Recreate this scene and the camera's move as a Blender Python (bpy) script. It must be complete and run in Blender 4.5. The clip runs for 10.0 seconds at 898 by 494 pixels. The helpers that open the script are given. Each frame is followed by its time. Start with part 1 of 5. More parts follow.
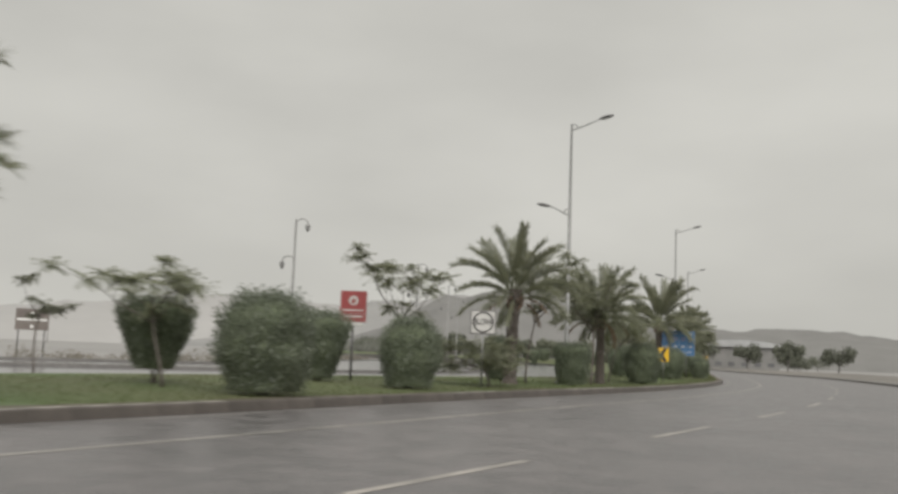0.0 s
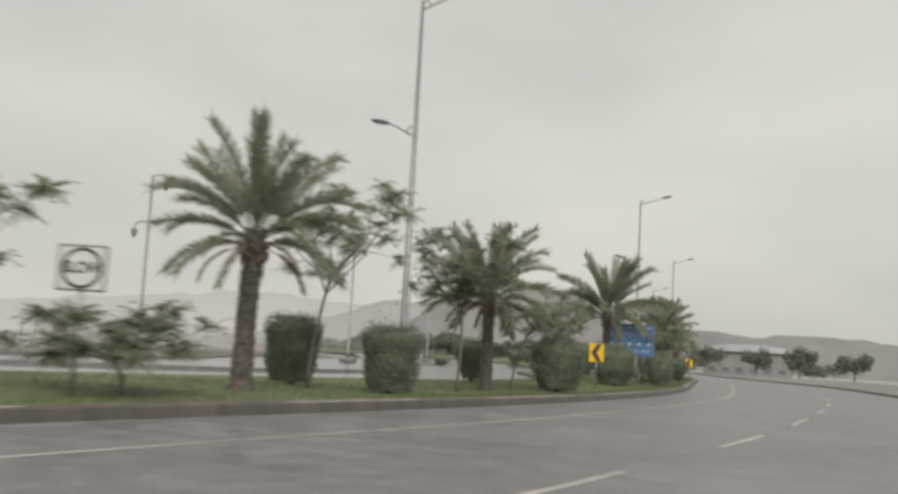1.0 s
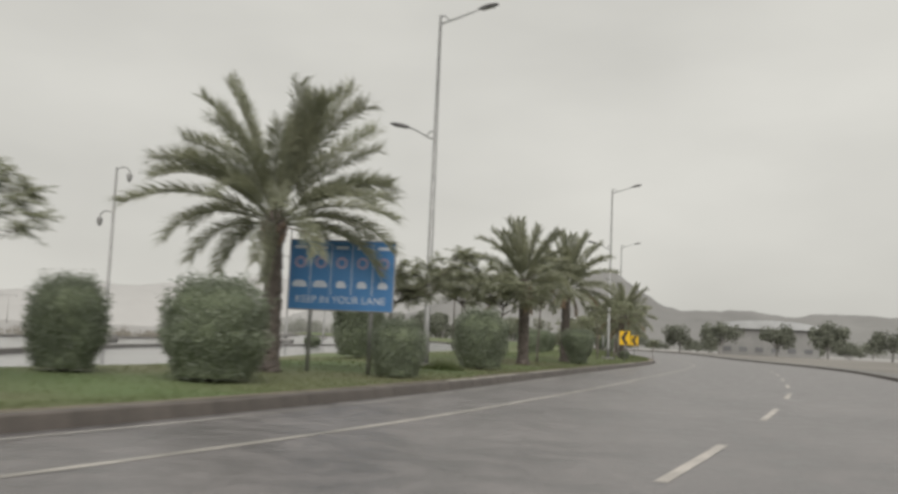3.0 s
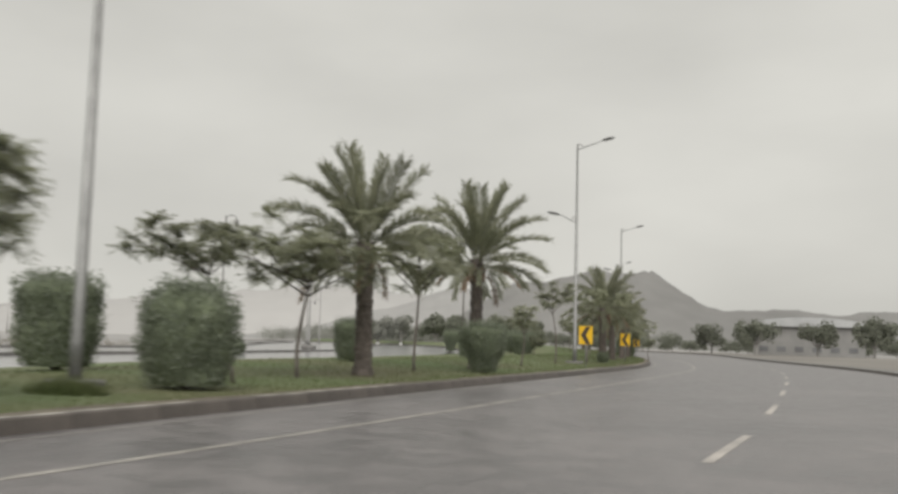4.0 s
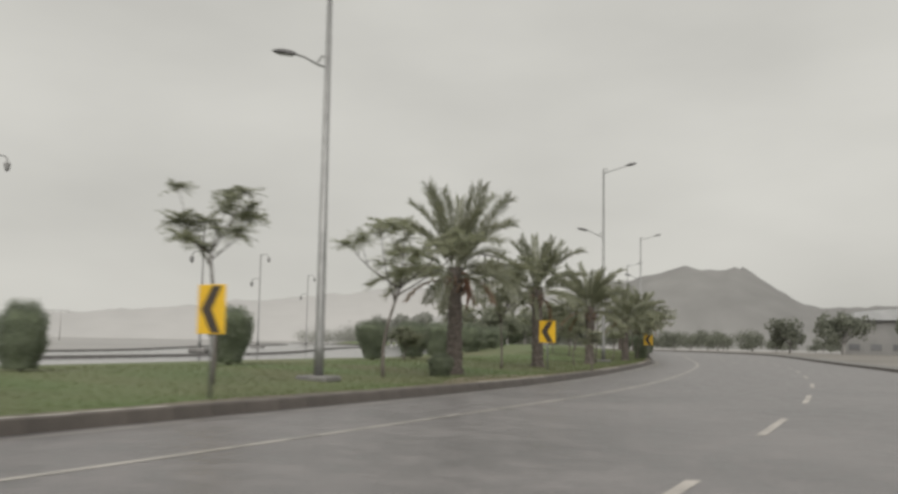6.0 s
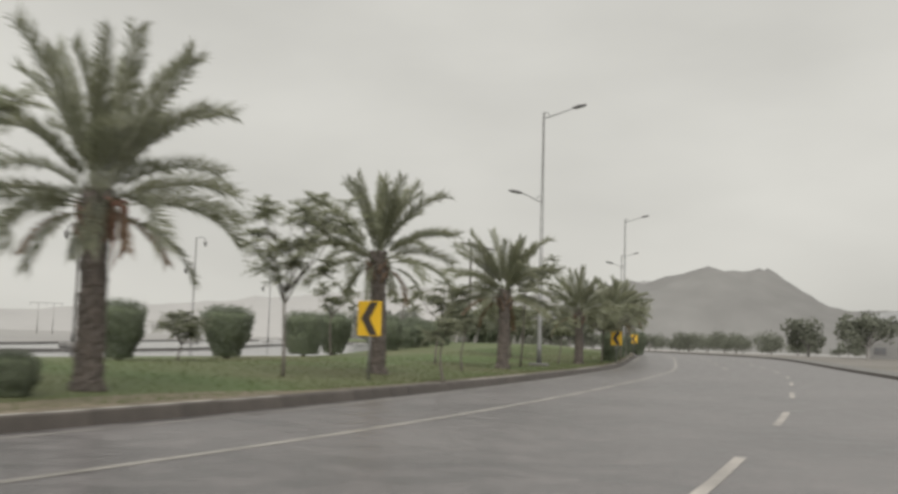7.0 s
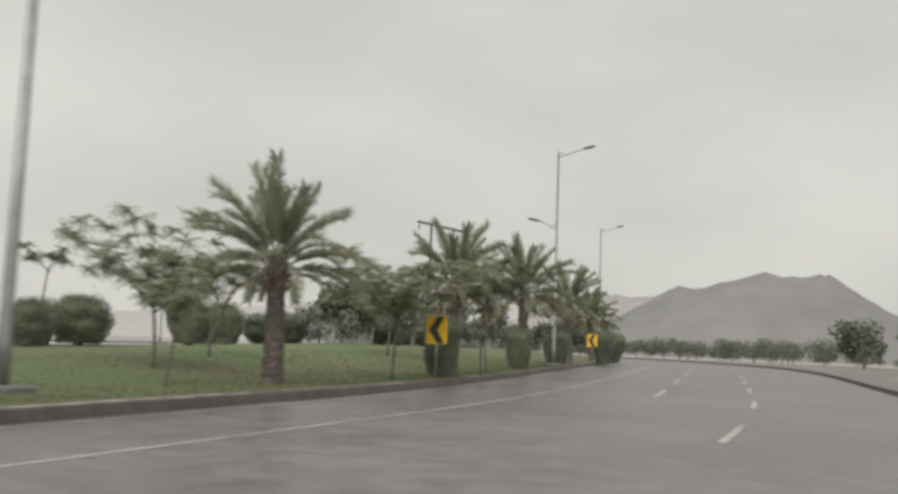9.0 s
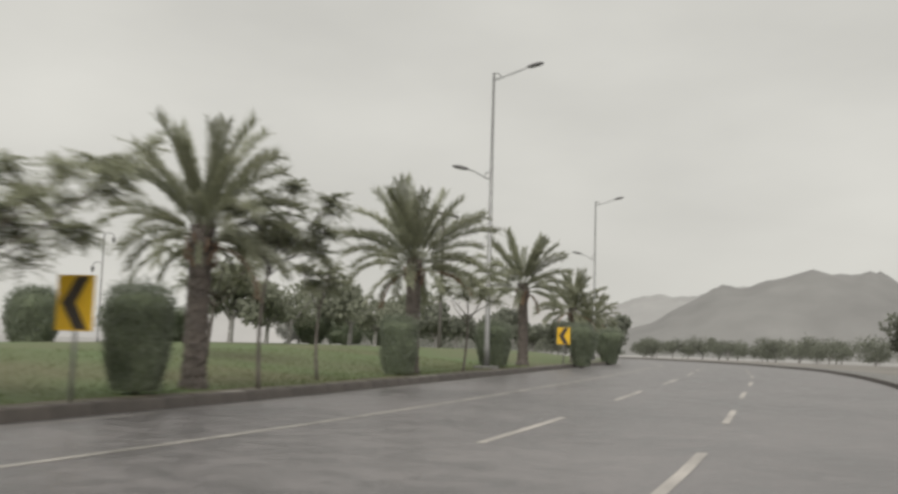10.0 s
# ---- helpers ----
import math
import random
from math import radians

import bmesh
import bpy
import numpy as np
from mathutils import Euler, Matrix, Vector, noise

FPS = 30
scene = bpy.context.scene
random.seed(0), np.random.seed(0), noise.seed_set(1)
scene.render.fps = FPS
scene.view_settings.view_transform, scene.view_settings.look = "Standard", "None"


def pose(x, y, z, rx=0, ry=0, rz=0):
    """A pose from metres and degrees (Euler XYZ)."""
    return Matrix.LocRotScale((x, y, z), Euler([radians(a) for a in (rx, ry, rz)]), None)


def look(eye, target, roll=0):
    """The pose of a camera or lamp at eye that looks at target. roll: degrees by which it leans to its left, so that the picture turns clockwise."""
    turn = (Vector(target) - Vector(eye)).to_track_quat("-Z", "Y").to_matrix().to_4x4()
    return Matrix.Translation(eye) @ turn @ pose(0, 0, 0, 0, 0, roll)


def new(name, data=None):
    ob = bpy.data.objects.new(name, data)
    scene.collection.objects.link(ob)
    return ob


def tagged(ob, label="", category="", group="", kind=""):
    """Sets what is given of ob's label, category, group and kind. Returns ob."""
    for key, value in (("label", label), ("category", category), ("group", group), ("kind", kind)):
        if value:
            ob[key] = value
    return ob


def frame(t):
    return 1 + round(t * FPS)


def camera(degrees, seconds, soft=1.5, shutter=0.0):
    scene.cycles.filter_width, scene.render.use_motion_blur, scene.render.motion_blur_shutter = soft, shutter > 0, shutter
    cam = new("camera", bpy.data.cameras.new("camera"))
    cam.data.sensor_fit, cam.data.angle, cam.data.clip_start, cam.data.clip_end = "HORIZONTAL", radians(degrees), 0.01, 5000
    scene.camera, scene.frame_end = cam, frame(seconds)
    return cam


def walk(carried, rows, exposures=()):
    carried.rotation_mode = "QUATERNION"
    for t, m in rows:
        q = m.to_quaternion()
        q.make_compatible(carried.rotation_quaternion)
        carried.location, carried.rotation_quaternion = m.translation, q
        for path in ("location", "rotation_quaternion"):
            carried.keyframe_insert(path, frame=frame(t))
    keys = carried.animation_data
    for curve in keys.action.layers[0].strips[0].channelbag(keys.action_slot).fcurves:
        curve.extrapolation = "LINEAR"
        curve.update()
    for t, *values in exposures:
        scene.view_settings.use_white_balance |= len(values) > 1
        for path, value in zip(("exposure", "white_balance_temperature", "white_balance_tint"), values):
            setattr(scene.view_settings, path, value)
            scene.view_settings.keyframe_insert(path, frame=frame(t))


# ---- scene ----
cam = camera(50.0, 10.0, soft=3.0, shutter=0.3)

EYE = 1.35
# seconds, x, y, yaw to the left of +y, pitch, roll
DRIVE = (
    (0.0, 0.0, 0.0, 26.52, 6.39, 2.17), (0.5, -0.06, 9.45, 27.31, 6.34, 3.23), (1.0, -0.23, 18.97, 27.67, 6.42, 3.21),
    (1.5, -0.52, 28.54, 27.95, 5.87, 2.84), (2.0, -0.95, 38.15, 28.47, 5.37, 2.29), (2.5, -1.52, 47.8, 28.84, 5.28, 2.94),
    (2.7, -1.81, 51.76, 29.02, 5.33, 2.76), (3.0, -2.27, 57.52, 29.75, 5.42, 2.5), (3.5, -3.08, 66.98, 31.15, 5.56, 1.9), (3.8, -3.68, 72.42, 31.85, 5.64, 1.62), (4.0, -4.14, 75.92, 32.22, 5.65, 1.56),
    (4.5, -5.32, 84.62, 33.73, 5.68, 1.44), (5.0, -6.7, 93.22, 35.17, 5.65, 1.16), (5.5, -8.3, 101.91, 36.46, 5.67, 0.74),
    (5.7, -9.02, 105.43, 36.78, 5.72, 0.8), (6.0, -10.16, 110.84, 37.6, 5.69, 0.98), (6.5, -12.18, 119.55, 38.75, 5.66, 1.3), (6.8, -13.4, 124.62, 39.16, 5.65, 1.5), (7.0, -14.23, 127.84, 39.06, 5.61, 1.68),
    (7.5, -16.42, 136.04, 38.99, 5.73, 2.1), (8.0, -18.91, 144.84, 39.45, 5.8, 1.94), (8.5, -21.63, 153.78, 40.92, 5.87, 2.1),
    (9.0, -24.47, 162.43, 42.43, 5.93, 2.15), (9.5, -27.5, 170.91, 44.01, 5.94, 1.88), (10.0, -30.8, 179.31, 45.02, 5.98, 1.77),
)


def drive_pose(x, y, yaw, pitch, roll):
    a, b = radians(yaw), radians(pitch)
    eye = Vector((x, y, EYE))
    return look(eye, eye + Vector((-math.sin(a) * math.cos(b), math.cos(a) * math.cos(b), math.sin(b))), roll)


walk(cam, [(t, drive_pose(x, y, yaw, pitch, roll)) for t, x, y, yaw, pitch, roll in DRIVE],
     exposures=((0.0, -0.14), (0.4, -0.01), (2.0, 0.02), (5.0, 0.02), (5.5, -0.1), (5.8, -0.1), (6.6, 0.0), (10.0, 0.02)))

# ---- sky and sun: a heavy overcast ----
SUN_ELEVATION, SUN_ROTATION = radians(42), radians(145)
world = bpy.data.worlds.new("overcast_sky")
scene.world = world
world.use_nodes = True
wn, wl = world.node_tree.nodes, world.node_tree.links
wn.clear()
w_out = wn.new("ShaderNodeOutputWorld")
w_bg = wn.new("ShaderNodeBackground")
w_sky = wn.new("ShaderNodeTexSky")
w_sky.sky_type, w_sky.sun_disc = "NISHITA", False
w_sky.sun_elevation, w_sky.sun_rotation = SUN_ELEVATION, SUN_ROTATION
w_sky.dust_density, w_sky.air_density = 6.0, 1.0
w_grey = wn.new("ShaderNodeHueSaturation")
w_grey.inputs["Saturation"].default_value = 0.12
w_grey.inputs["Value"].default_value = 0.9
w_geo = wn.new("ShaderNodeTexCoord")
w_map = wn.new("ShaderNodeMapping")
w_map.inputs["Scale"].default_value = (1.3, 1.3, 3.4)
w_noise = wn.new("ShaderNodeTexNoise")
w_noise.inputs["Scale"].default_value, w_noise.inputs["Detail"].default_value = 1.7, 5.0
w_noise.inputs["Roughness"].default_value = 0.45
w_ramp = wn.new("ShaderNodeValToRGB")
w_ramp.color_ramp.elements[0].position, w_ramp.color_ramp.elements[0].color = 0.3, (6.1, 6.0, 5.55, 1)
w_ramp.color_ramp.elements[1].position, w_ramp.color_ramp.elements[1].color = 0.72, (7.9, 7.77, 7.18, 1)
w_mix = wn.new("ShaderNodeMixRGB")
w_mix.inputs["Fac"].default_value = 0.86
wl.new(w_geo.outputs["Generated"], w_map.inputs["Vector"])
wl.new(w_map.outputs["Vector"], w_noise.inputs["Vector"])
wl.new(w_noise.outputs["Fac"], w_ramp.inputs["Fac"])
wl.new(w_sky.outputs["Color"], w_grey.inputs["Color"])
wl.new(w_grey.outputs["Color"], w_mix.inputs["Color1"])
wl.new(w_ramp.outputs["Color"], w_mix.inputs["Color2"])
wl.new(w_mix.outputs["Color"], w_bg.inputs["Color"])
w_bg.inputs["Strength"].default_value = 0.1
wl.new(w_bg.outputs["Background"], w_out.inputs["Surface"])

sun = new("sun", bpy.data.lights.new("sun", "SUN"))
sun.data.energy, sun.data.angle, sun.data.color = 2.5, radians(50), (1.0, 0.97, 0.93)
sun.matrix_world = Euler((radians(48), 0, radians(35))).to_matrix().to_4x4()


# ---- materials ----
def material(name, base, second=None, scale=3.0, rough=0.7, metal=0.0, bump=0.2, fine=40.0, coat=0.0, jitter=0.0, spec=0.5, stain=0.35, through_leaf=0.0, coat_rough=0.12, rough_vary=0.0, wet=0.0):
    """Two-scale procedural surface: broad patches between two colours, fine grain in value and relief."""
    m = bpy.data.materials.new(name)
    m.use_nodes = True
    n, l = m.node_tree.nodes, m.node_tree.links
    b = n["Principled BSDF"]
    second = second or tuple(c * 0.72 for c in base)
    geo = n.new("ShaderNodeTexCoord")
    broad = n.new("ShaderNodeTexNoise")
    broad.inputs["Scale"].default_value, broad.inputs["Detail"].default_value = scale, 6.0
    grain = n.new("ShaderNodeTexNoise")
    grain.inputs["Scale"].default_value, grain.inputs["Detail"].default_value = fine, 4.0
    ramp = n.new("ShaderNodeValToRGB")
    ramp.color_ramp.elements[0].position, ramp.color_ramp.elements[0].color = 0.36, (*second, 1)
    ramp.color_ramp.elements[1].position, ramp.color_ramp.elements[1].color = 0.64, (*base, 1)
    l.new(geo.outputs["Object"], broad.inputs["Vector"])
    l.new(geo.outputs["Object"], grain.inputs["Vector"])
    l.new(broad.outputs["Fac"], ramp.inputs["Fac"])
    vary = n.new("ShaderNodeMapRange")
    vary.inputs["To Min"].default_value, vary.inputs["To Max"].default_value = 1 - stain, 1 + stain
    l.new(grain.outputs["Fac"], vary.inputs["Value"])
    mul = n.new("ShaderNodeVectorMath")
    mul.operation = "SCALE"
    l.new(ramp.outputs["Color"], mul.inputs[0])
    last = vary.outputs["Result"]
    if jitter:
        info, isl = n.new("ShaderNodeObjectInfo"), n.new("ShaderNodeNewGeometry")
        add, rng, prod = n.new("ShaderNodeMath"), n.new("ShaderNodeMapRange"), n.new("ShaderNodeMath")
        add.operation, prod.operation = "ADD", "MULTIPLY"
        l.new(info.outputs["Random"], add.inputs[0])
        l.new(isl.outputs["Random Per Island"], add.inputs[1])
        rng.inputs["From Max"].default_value = 2.0
        rng.inputs["To Min"].default_value, rng.inputs["To Max"].default_value = 1 - jitter, 1 + jitter
        l.new(add.outputs["Value"], rng.inputs["Value"])
        l.new(rng.outputs["Result"], prod.inputs[0])
        l.new(last, prod.inputs[1])
        last = prod.outputs["Value"]
    l.new(last, mul.inputs["Scale"])
    l.new(mul.outputs["Vector"], b.inputs["Base Color"])
    b.inputs["Roughness"].default_value, b.inputs["Metallic"].default_value = rough, metal
    b.inputs["Specular IOR Level"].default_value = spec
    if wet:  # a film of rain water on leaves; the sheen also imitates pale haze
        coat, coat_rough, spec = wet, 0.3, 0.5 + 0.5 * wet
        b.inputs["Specular IOR Level"].default_value = spec
        b.inputs["Sheen Weight"].default_value, b.inputs["Sheen Roughness"].default_value = 0.45 * wet, 0.45
    b.inputs["Coat Weight"].default_value, b.inputs["Coat Roughness"].default_value = coat, coat_rough
    if rough_vary:
        rv = n.new("ShaderNodeMapRange")
        rv.inputs["From Min"].default_value, rv.inputs["From Max"].default_value = 0.35, 0.65
        rv.inputs["To Min"].default_value, rv.inputs["To Max"].default_value = rough - rough_vary, rough + rough_vary
        l.new(broad.outputs["Fac"], rv.inputs["Value"])
        l.new(rv.outputs["Result"], b.inputs["Roughness"])
    if bump:
        bp = n.new("ShaderNodeBump")
        bp.inputs["Strength"].default_value, bp.inputs["Distance"].default_value = bump, 0.02
        l.new(grain.outputs["Fac"], bp.inputs["Height"])
        l.new(bp.outputs["Normal"], b.inputs["Normal"])
    if through_leaf:
        tr, mixer, out = n.new("ShaderNodeBsdfTranslucent"), n.new("ShaderNodeMixShader"), n["Material Output"]
        l.new(mul.outputs["Vector"], tr.inputs["Color"])
        mixer.inputs["Fac"].default_value = through_leaf
        l.new(b.outputs["BSDF"], mixer.inputs[1])
        l.new(tr.outputs["BSDF"], mixer.inputs[2])
        l.new(mixer.outputs["Shader"], out.inputs["Surface"])
    return m


def asphalt(name, dark, pale, gloss):
    """Rain-wet road: broad worn bands, blotches a hand to a pace wide, chippings; the film of water is thin and uneven."""
    m = bpy.data.materials.new(name)
    m.use_nodes = True
    n, l = m.node_tree.nodes, m.node_tree.links
    b = n["Principled BSDF"]
    where = n.new("ShaderNodeTexCoord")
    tones = []
    for scale, detail in ((0.22, 3.0), (1.7, 5.0), (11.0, 4.0), (60.0, 2.0)):
        t = n.new("ShaderNodeTexNoise")
        t.inputs["Scale"].default_value, t.inputs["Detail"].default_value, t.inputs["Roughness"].default_value = scale, detail, 0.6
        l.new(where.outputs["Object"], t.inputs["Vector"])
        tones.append(t.outputs["Fac"])

    def mixed(weights):
        last = None
        for w, tone in zip(weights, tones):
            f = n.new("ShaderNodeMath")
            f.operation = "MULTIPLY_ADD"
            f.inputs[1].default_value, f.inputs[2].default_value = w, 0.0
            l.new(tone, f.inputs[0])
            if last:
                l.new(last, f.inputs[2])
            last = f.outputs["Value"]
        return last

    ramp = n.new("ShaderNodeValToRGB")
    ramp.color_ramp.elements[0].position, ramp.color_ramp.elements[0].color = 0.43, (*dark, 1)
    ramp.color_ramp.elements[1].position, ramp.color_ramp.elements[1].color = 0.57, (*pale, 1)
    l.new(mixed((0.22, 0.33, 0.27, 0.18)), ramp.inputs["Fac"])
    l.new(ramp.outputs["Color"], b.inputs["Base Color"])
    film = n.new("ShaderNodeMapRange")
    film.inputs["From Min"].default_value, film.inputs["From Max"].default_value = 0.4, 0.6
    film.inputs["To Min"].default_value, film.inputs["To Max"].default_value = gloss - 0.16, gloss + 0.2
    l.new(mixed((0.15, 0.55, 0.3, 0.0)), film.inputs["Value"])
    l.new(film.outputs["Result"], b.inputs["Roughness"])
    b.inputs["Specular IOR Level"].default_value = 0.7
    b.inputs["Coat Weight"].default_value, b.inputs["Coat Roughness"].default_value = 0.3, 0.34
    bump = n.new("ShaderNodeBump")
    bump.inputs["Strength"].default_value, bump.inputs["Distance"].default_value = 1.0, 0.02
    l.new(mixed((0.0, 0.15, 0.45, 0.4)), bump.inputs["Height"])
    l.new(bump.outputs["Normal"], b.inputs["Normal"])
    return m


ASPHALT = asphalt("wet_asphalt", (0.066, 0.061, 0.064), (0.182, 0.168, 0.168), 0.5)
FAR_WET = material("wet_far_asphalt", (0.075, 0.074, 0.076), (0.05, 0.05, 0.052), 0.2, 0.2, 0, 0.1, 6.0, 0.5, stain=0.2)
MARKING = material("worn_road_paint", (0.44, 0.405, 0.37), (0.27, 0.25, 0.23), 0.8, 0.45, 0, 0.25, 14.0, stain=0.4)
FADED = material("faded_edge_paint", (0.42, 0.4, 0.375), (0.22, 0.21, 0.198), 0.5, 0.5, 0, 0.3, 14.0, stain=0.5)
LANE_PAINT = material("worn_lane_paint", (0.4, 0.372, 0.342), (0.22, 0.206, 0.19), 0.9, 0.45, 0, 0.3, 16.0, stain=0.6)
KERB = material("wet_kerb_concrete", (0.118, 0.102, 0.09), (0.08, 0.07, 0.062), 1.5, 0.55, 0, 0.4, 30.0, jitter=0.25)
KERB_PAINT = material("faded_white_paint", (0.4, 0.38, 0.345), (0.16, 0.145, 0.128), 1.2, 0.55, 0, 0.3, 25.0, jitter=0.3)
LAWN = material("mown_lawn", (0.1, 0.142, 0.054), (0.128, 0.128, 0.066), 0.16, 0.85, 0, 0.5, 9.0, stain=0.3)
BLADE = material("grass_blade", (0.122, 0.158, 0.064), (0.122, 0.132, 0.064), 0.16, 0.6, 0, 0, 30.0, jitter=0.3, through_leaf=0.35)
SAND = material("wet_sandy_ground", (0.22, 0.205, 0.185), (0.16, 0.148, 0.132), 0.05, 0.75, 0, 0.5, 4.0)
# The plain's colour is paled to hold the haze over distance.
FAR_LAND = material("haze_tinted_plain", (0.33, 0.32, 0.308), (0.28, 0.273, 0.264), 0.01, 0.8, 0, 0.2, 0.8)
BARE = material("trodden_tan_earth", (0.235, 0.195, 0.145), (0.165, 0.142, 0.1), 1.3, 0.85, 0, 0.6, 24.0, stain=0.35)
SOIL = material("wet_edge_soil", (0.165, 0.142, 0.108), (0.115, 0.1, 0.078), 0.9, 0.8, 0, 0.7, 20.0, stain=0.4)
PALM_TRUNK = material("palm_bark", (0.112, 0.093, 0.08), (0.074, 0.062, 0.054), 4.0, 0.9, 0, 0.9, 22.0, jitter=0.15, wet=0.1)
PALM_LEAF = material("palm_leaf", (0.258, 0.264, 0.174), (0.208, 0.22, 0.146), 1.2, 0.5, 0, 0, 18.0, jitter=0.3, through_leaf=0.42, wet=0.5)
PALM_DRY = material("dry_palm_leaf", (0.26, 0.175, 0.11), (0.2, 0.135, 0.085), 1.5, 0.7, 0, 0, 18.0, jitter=0.3, through_leaf=0.4, wet=0.3)
RUST_LEAF = material("rust_brown_dead_leaf", (0.235, 0.125, 0.088), (0.15, 0.085, 0.062), 5.0, 0.85, 0, 0.4, 30.0, jitter=0.3)
LEAF_STUB = material("cut_leaf_stub", (0.2, 0.135, 0.095), (0.13, 0.095, 0.07), 3.0, 0.85, 0, 0.4, 26.0, jitter=0.3)
# Bark of distant trees, its colour lifted to imitate haze.
FAR_BARK = material("haze_tinted_bark", (0.27, 0.26, 0.245), (0.23, 0.22, 0.21), 2.0, 0.9, 0, 0.2, 8.0)
BARK = material("thin_grey_bark", (0.16, 0.14, 0.122), (0.104, 0.09, 0.08), 5.0, 0.85, 0, 0.6, 40.0)
FEATHER_LEAF = material("feathery_tree_leaf", (0.287, 0.298, 0.198), (0.237, 0.25, 0.166), 1.0, 0.6, 0, 0, 20.0, jitter=0.35, through_leaf=0.5, wet=0.5)
HEDGE_LEAF = material("clipped_shrub_leaf", (0.194, 0.222, 0.15), (0.15, 0.176, 0.119), 1.6, 0.6, 0, 0, 20.0, jitter=0.22, through_leaf=0.4, wet=0.5)
# Darker leaf colour for the solid core, painting the shade between leaves.
HEDGE_CORE = material("shrub_core_shade", (0.14, 0.165, 0.1), (0.105, 0.126, 0.076), 4.0, 0.9, 0, 0.8, 18.0)
# Leaf copies for distant trees: haze is mixed into the colour as grey.
FAINT_LEAF = material("pale_haze_tinted_foliage", (0.34, 0.345, 0.31), (0.3, 0.305, 0.275), 0.5, 0.9, 0, 0, 6.0, jitter=0.12, through_leaf=0.5)
MID_LEAF = material("mid_haze_tinted_foliage", (0.27, 0.284, 0.215), (0.225, 0.238, 0.18), 0.5, 0.8, 0, 0, 6.0, jitter=0.2, through_leaf=0.5)
FAR_LEAF = material("haze_tinted_foliage", (0.2, 0.212, 0.165), (0.17, 0.18, 0.142), 0.5, 0.8, 0, 0, 6.0, jitter=0.2, through_leaf=0.5)
GALV = material("galvanised_steel", (0.29, 0.29, 0.284), (0.22, 0.22, 0.216), 2.0, 0.45, 0.55, 0.1, 30.0)
DARK_STEEL = material("dark_painted_steel", (0.12, 0.115, 0.115), (0.08, 0.078, 0.078), 2.0, 0.5, 0.2, 0.1, 30.0)
GREY_STEEL = material("weathered_grey_steel", (0.3, 0.297, 0.29), (0.23, 0.228, 0.222), 2.0, 0.5, 0.2, 0.1, 30.0)
LAMP_GLASS = material("lamp_cover", (0.3, 0.3, 0.29), (0.22, 0.22, 0.21), 3.0, 0.25, 0, 0, 20.0)
# Concrete for the far kerbs, with haze put into its lighter colour.
FAR_CONCRETE = material("haze_tinted_concrete", (0.2, 0.19, 0.182), (0.16, 0.152, 0.146), 1.0, 0.7, 0, 0.3, 10.0)
CONCRETE = material("damp_concrete", (0.2, 0.195, 0.185), (0.13, 0.125, 0.12), 2.0, 0.7, 0, 0.5, 24.0)
YELLOW = material("yellow_sign_sheet", (0.76, 0.47, 0.025), (0.66, 0.39, 0.02), 1.5, 0.35, 0, 0, 60.0, stain=0.08)
CHEVRON = material("faded_black_sheet", (0.055, 0.042, 0.034), (0.04, 0.032, 0.027), 2.0, 0.4, 0, 0, 60.0, stain=0.1)
DIRTY_WHITE = material("dirty_white_sheet", (0.56, 0.55, 0.53), (0.46, 0.45, 0.43), 1.5, 0.45, 0, 0, 30.0, stain=0.15)
BLACK = material("black_sign_sheet", (0.025, 0.022, 0.02), (0.018, 0.016, 0.015), 2.0, 0.4, 0, 0, 60.0, stain=0.1)
SYMBOL = material("weathered_pale_blue_sheet", (0.52, 0.55, 0.6), (0.42, 0.46, 0.52), 1.5, 0.4, 0, 0, 40.0, stain=0.15)
DISC = material("faded_pinkish_sheet", (0.34, 0.28, 0.36), (0.28, 0.23, 0.31), 1.5, 0.4, 0, 0, 40.0, stain=0.15)
BLUE = material("blue_sign_sheet", (0.055, 0.18, 0.38), (0.046, 0.15, 0.33), 0.8, 0.4, 0, 0, 40.0, stain=0.1)
WHITE = material("white_sign_sheet", (0.82, 0.82, 0.8), (0.72, 0.72, 0.7), 1.5, 0.4, 0, 0, 40.0, stain=0.1)
GREY_SHEET = material("weathered_grey_sheet", (0.33, 0.325, 0.32), (0.24, 0.235, 0.23), 1.5, 0.5, 0, 0, 40.0, stain=0.1)
RED = material("red_sign_sheet", (0.31, 0.06, 0.06), (0.26, 0.05, 0.05), 1.2, 0.4, 0, 0, 40.0, stain=0.1)
DULL_RED = material("dull_red_sheet", (0.3, 0.09, 0.085), (0.24, 0.07, 0.068), 1.2, 0.45, 0, 0, 40.0, stain=0.1)
BROWN = material("brown_sign_sheet", (0.17, 0.145, 0.13), (0.13, 0.11, 0.1), 0.8, 0.5, 0, 0, 30.0, stain=0.1)
# Rain haze is painted into these three rock colours, paler with distance.
HILL = material("haze_tinted_rock", (0.215, 0.212, 0.203), (0.178, 0.175, 0.169), 0.004, 0.95, 0, 0.3, 0.03, stain=0.18)
MID_HILL = material("mid_haze_tinted_rock", (0.308, 0.304, 0.295), (0.273, 0.27, 0.263), 0.004, 0.95, 0, 0.3, 0.03, stain=0.12)
PALE_HILL = material("pale_haze_tinted_rock", (0.385, 0.377, 0.367), (0.362, 0.355, 0.346), 0.003, 0.95, 0, 0.2, 0.02, stain=0.06)
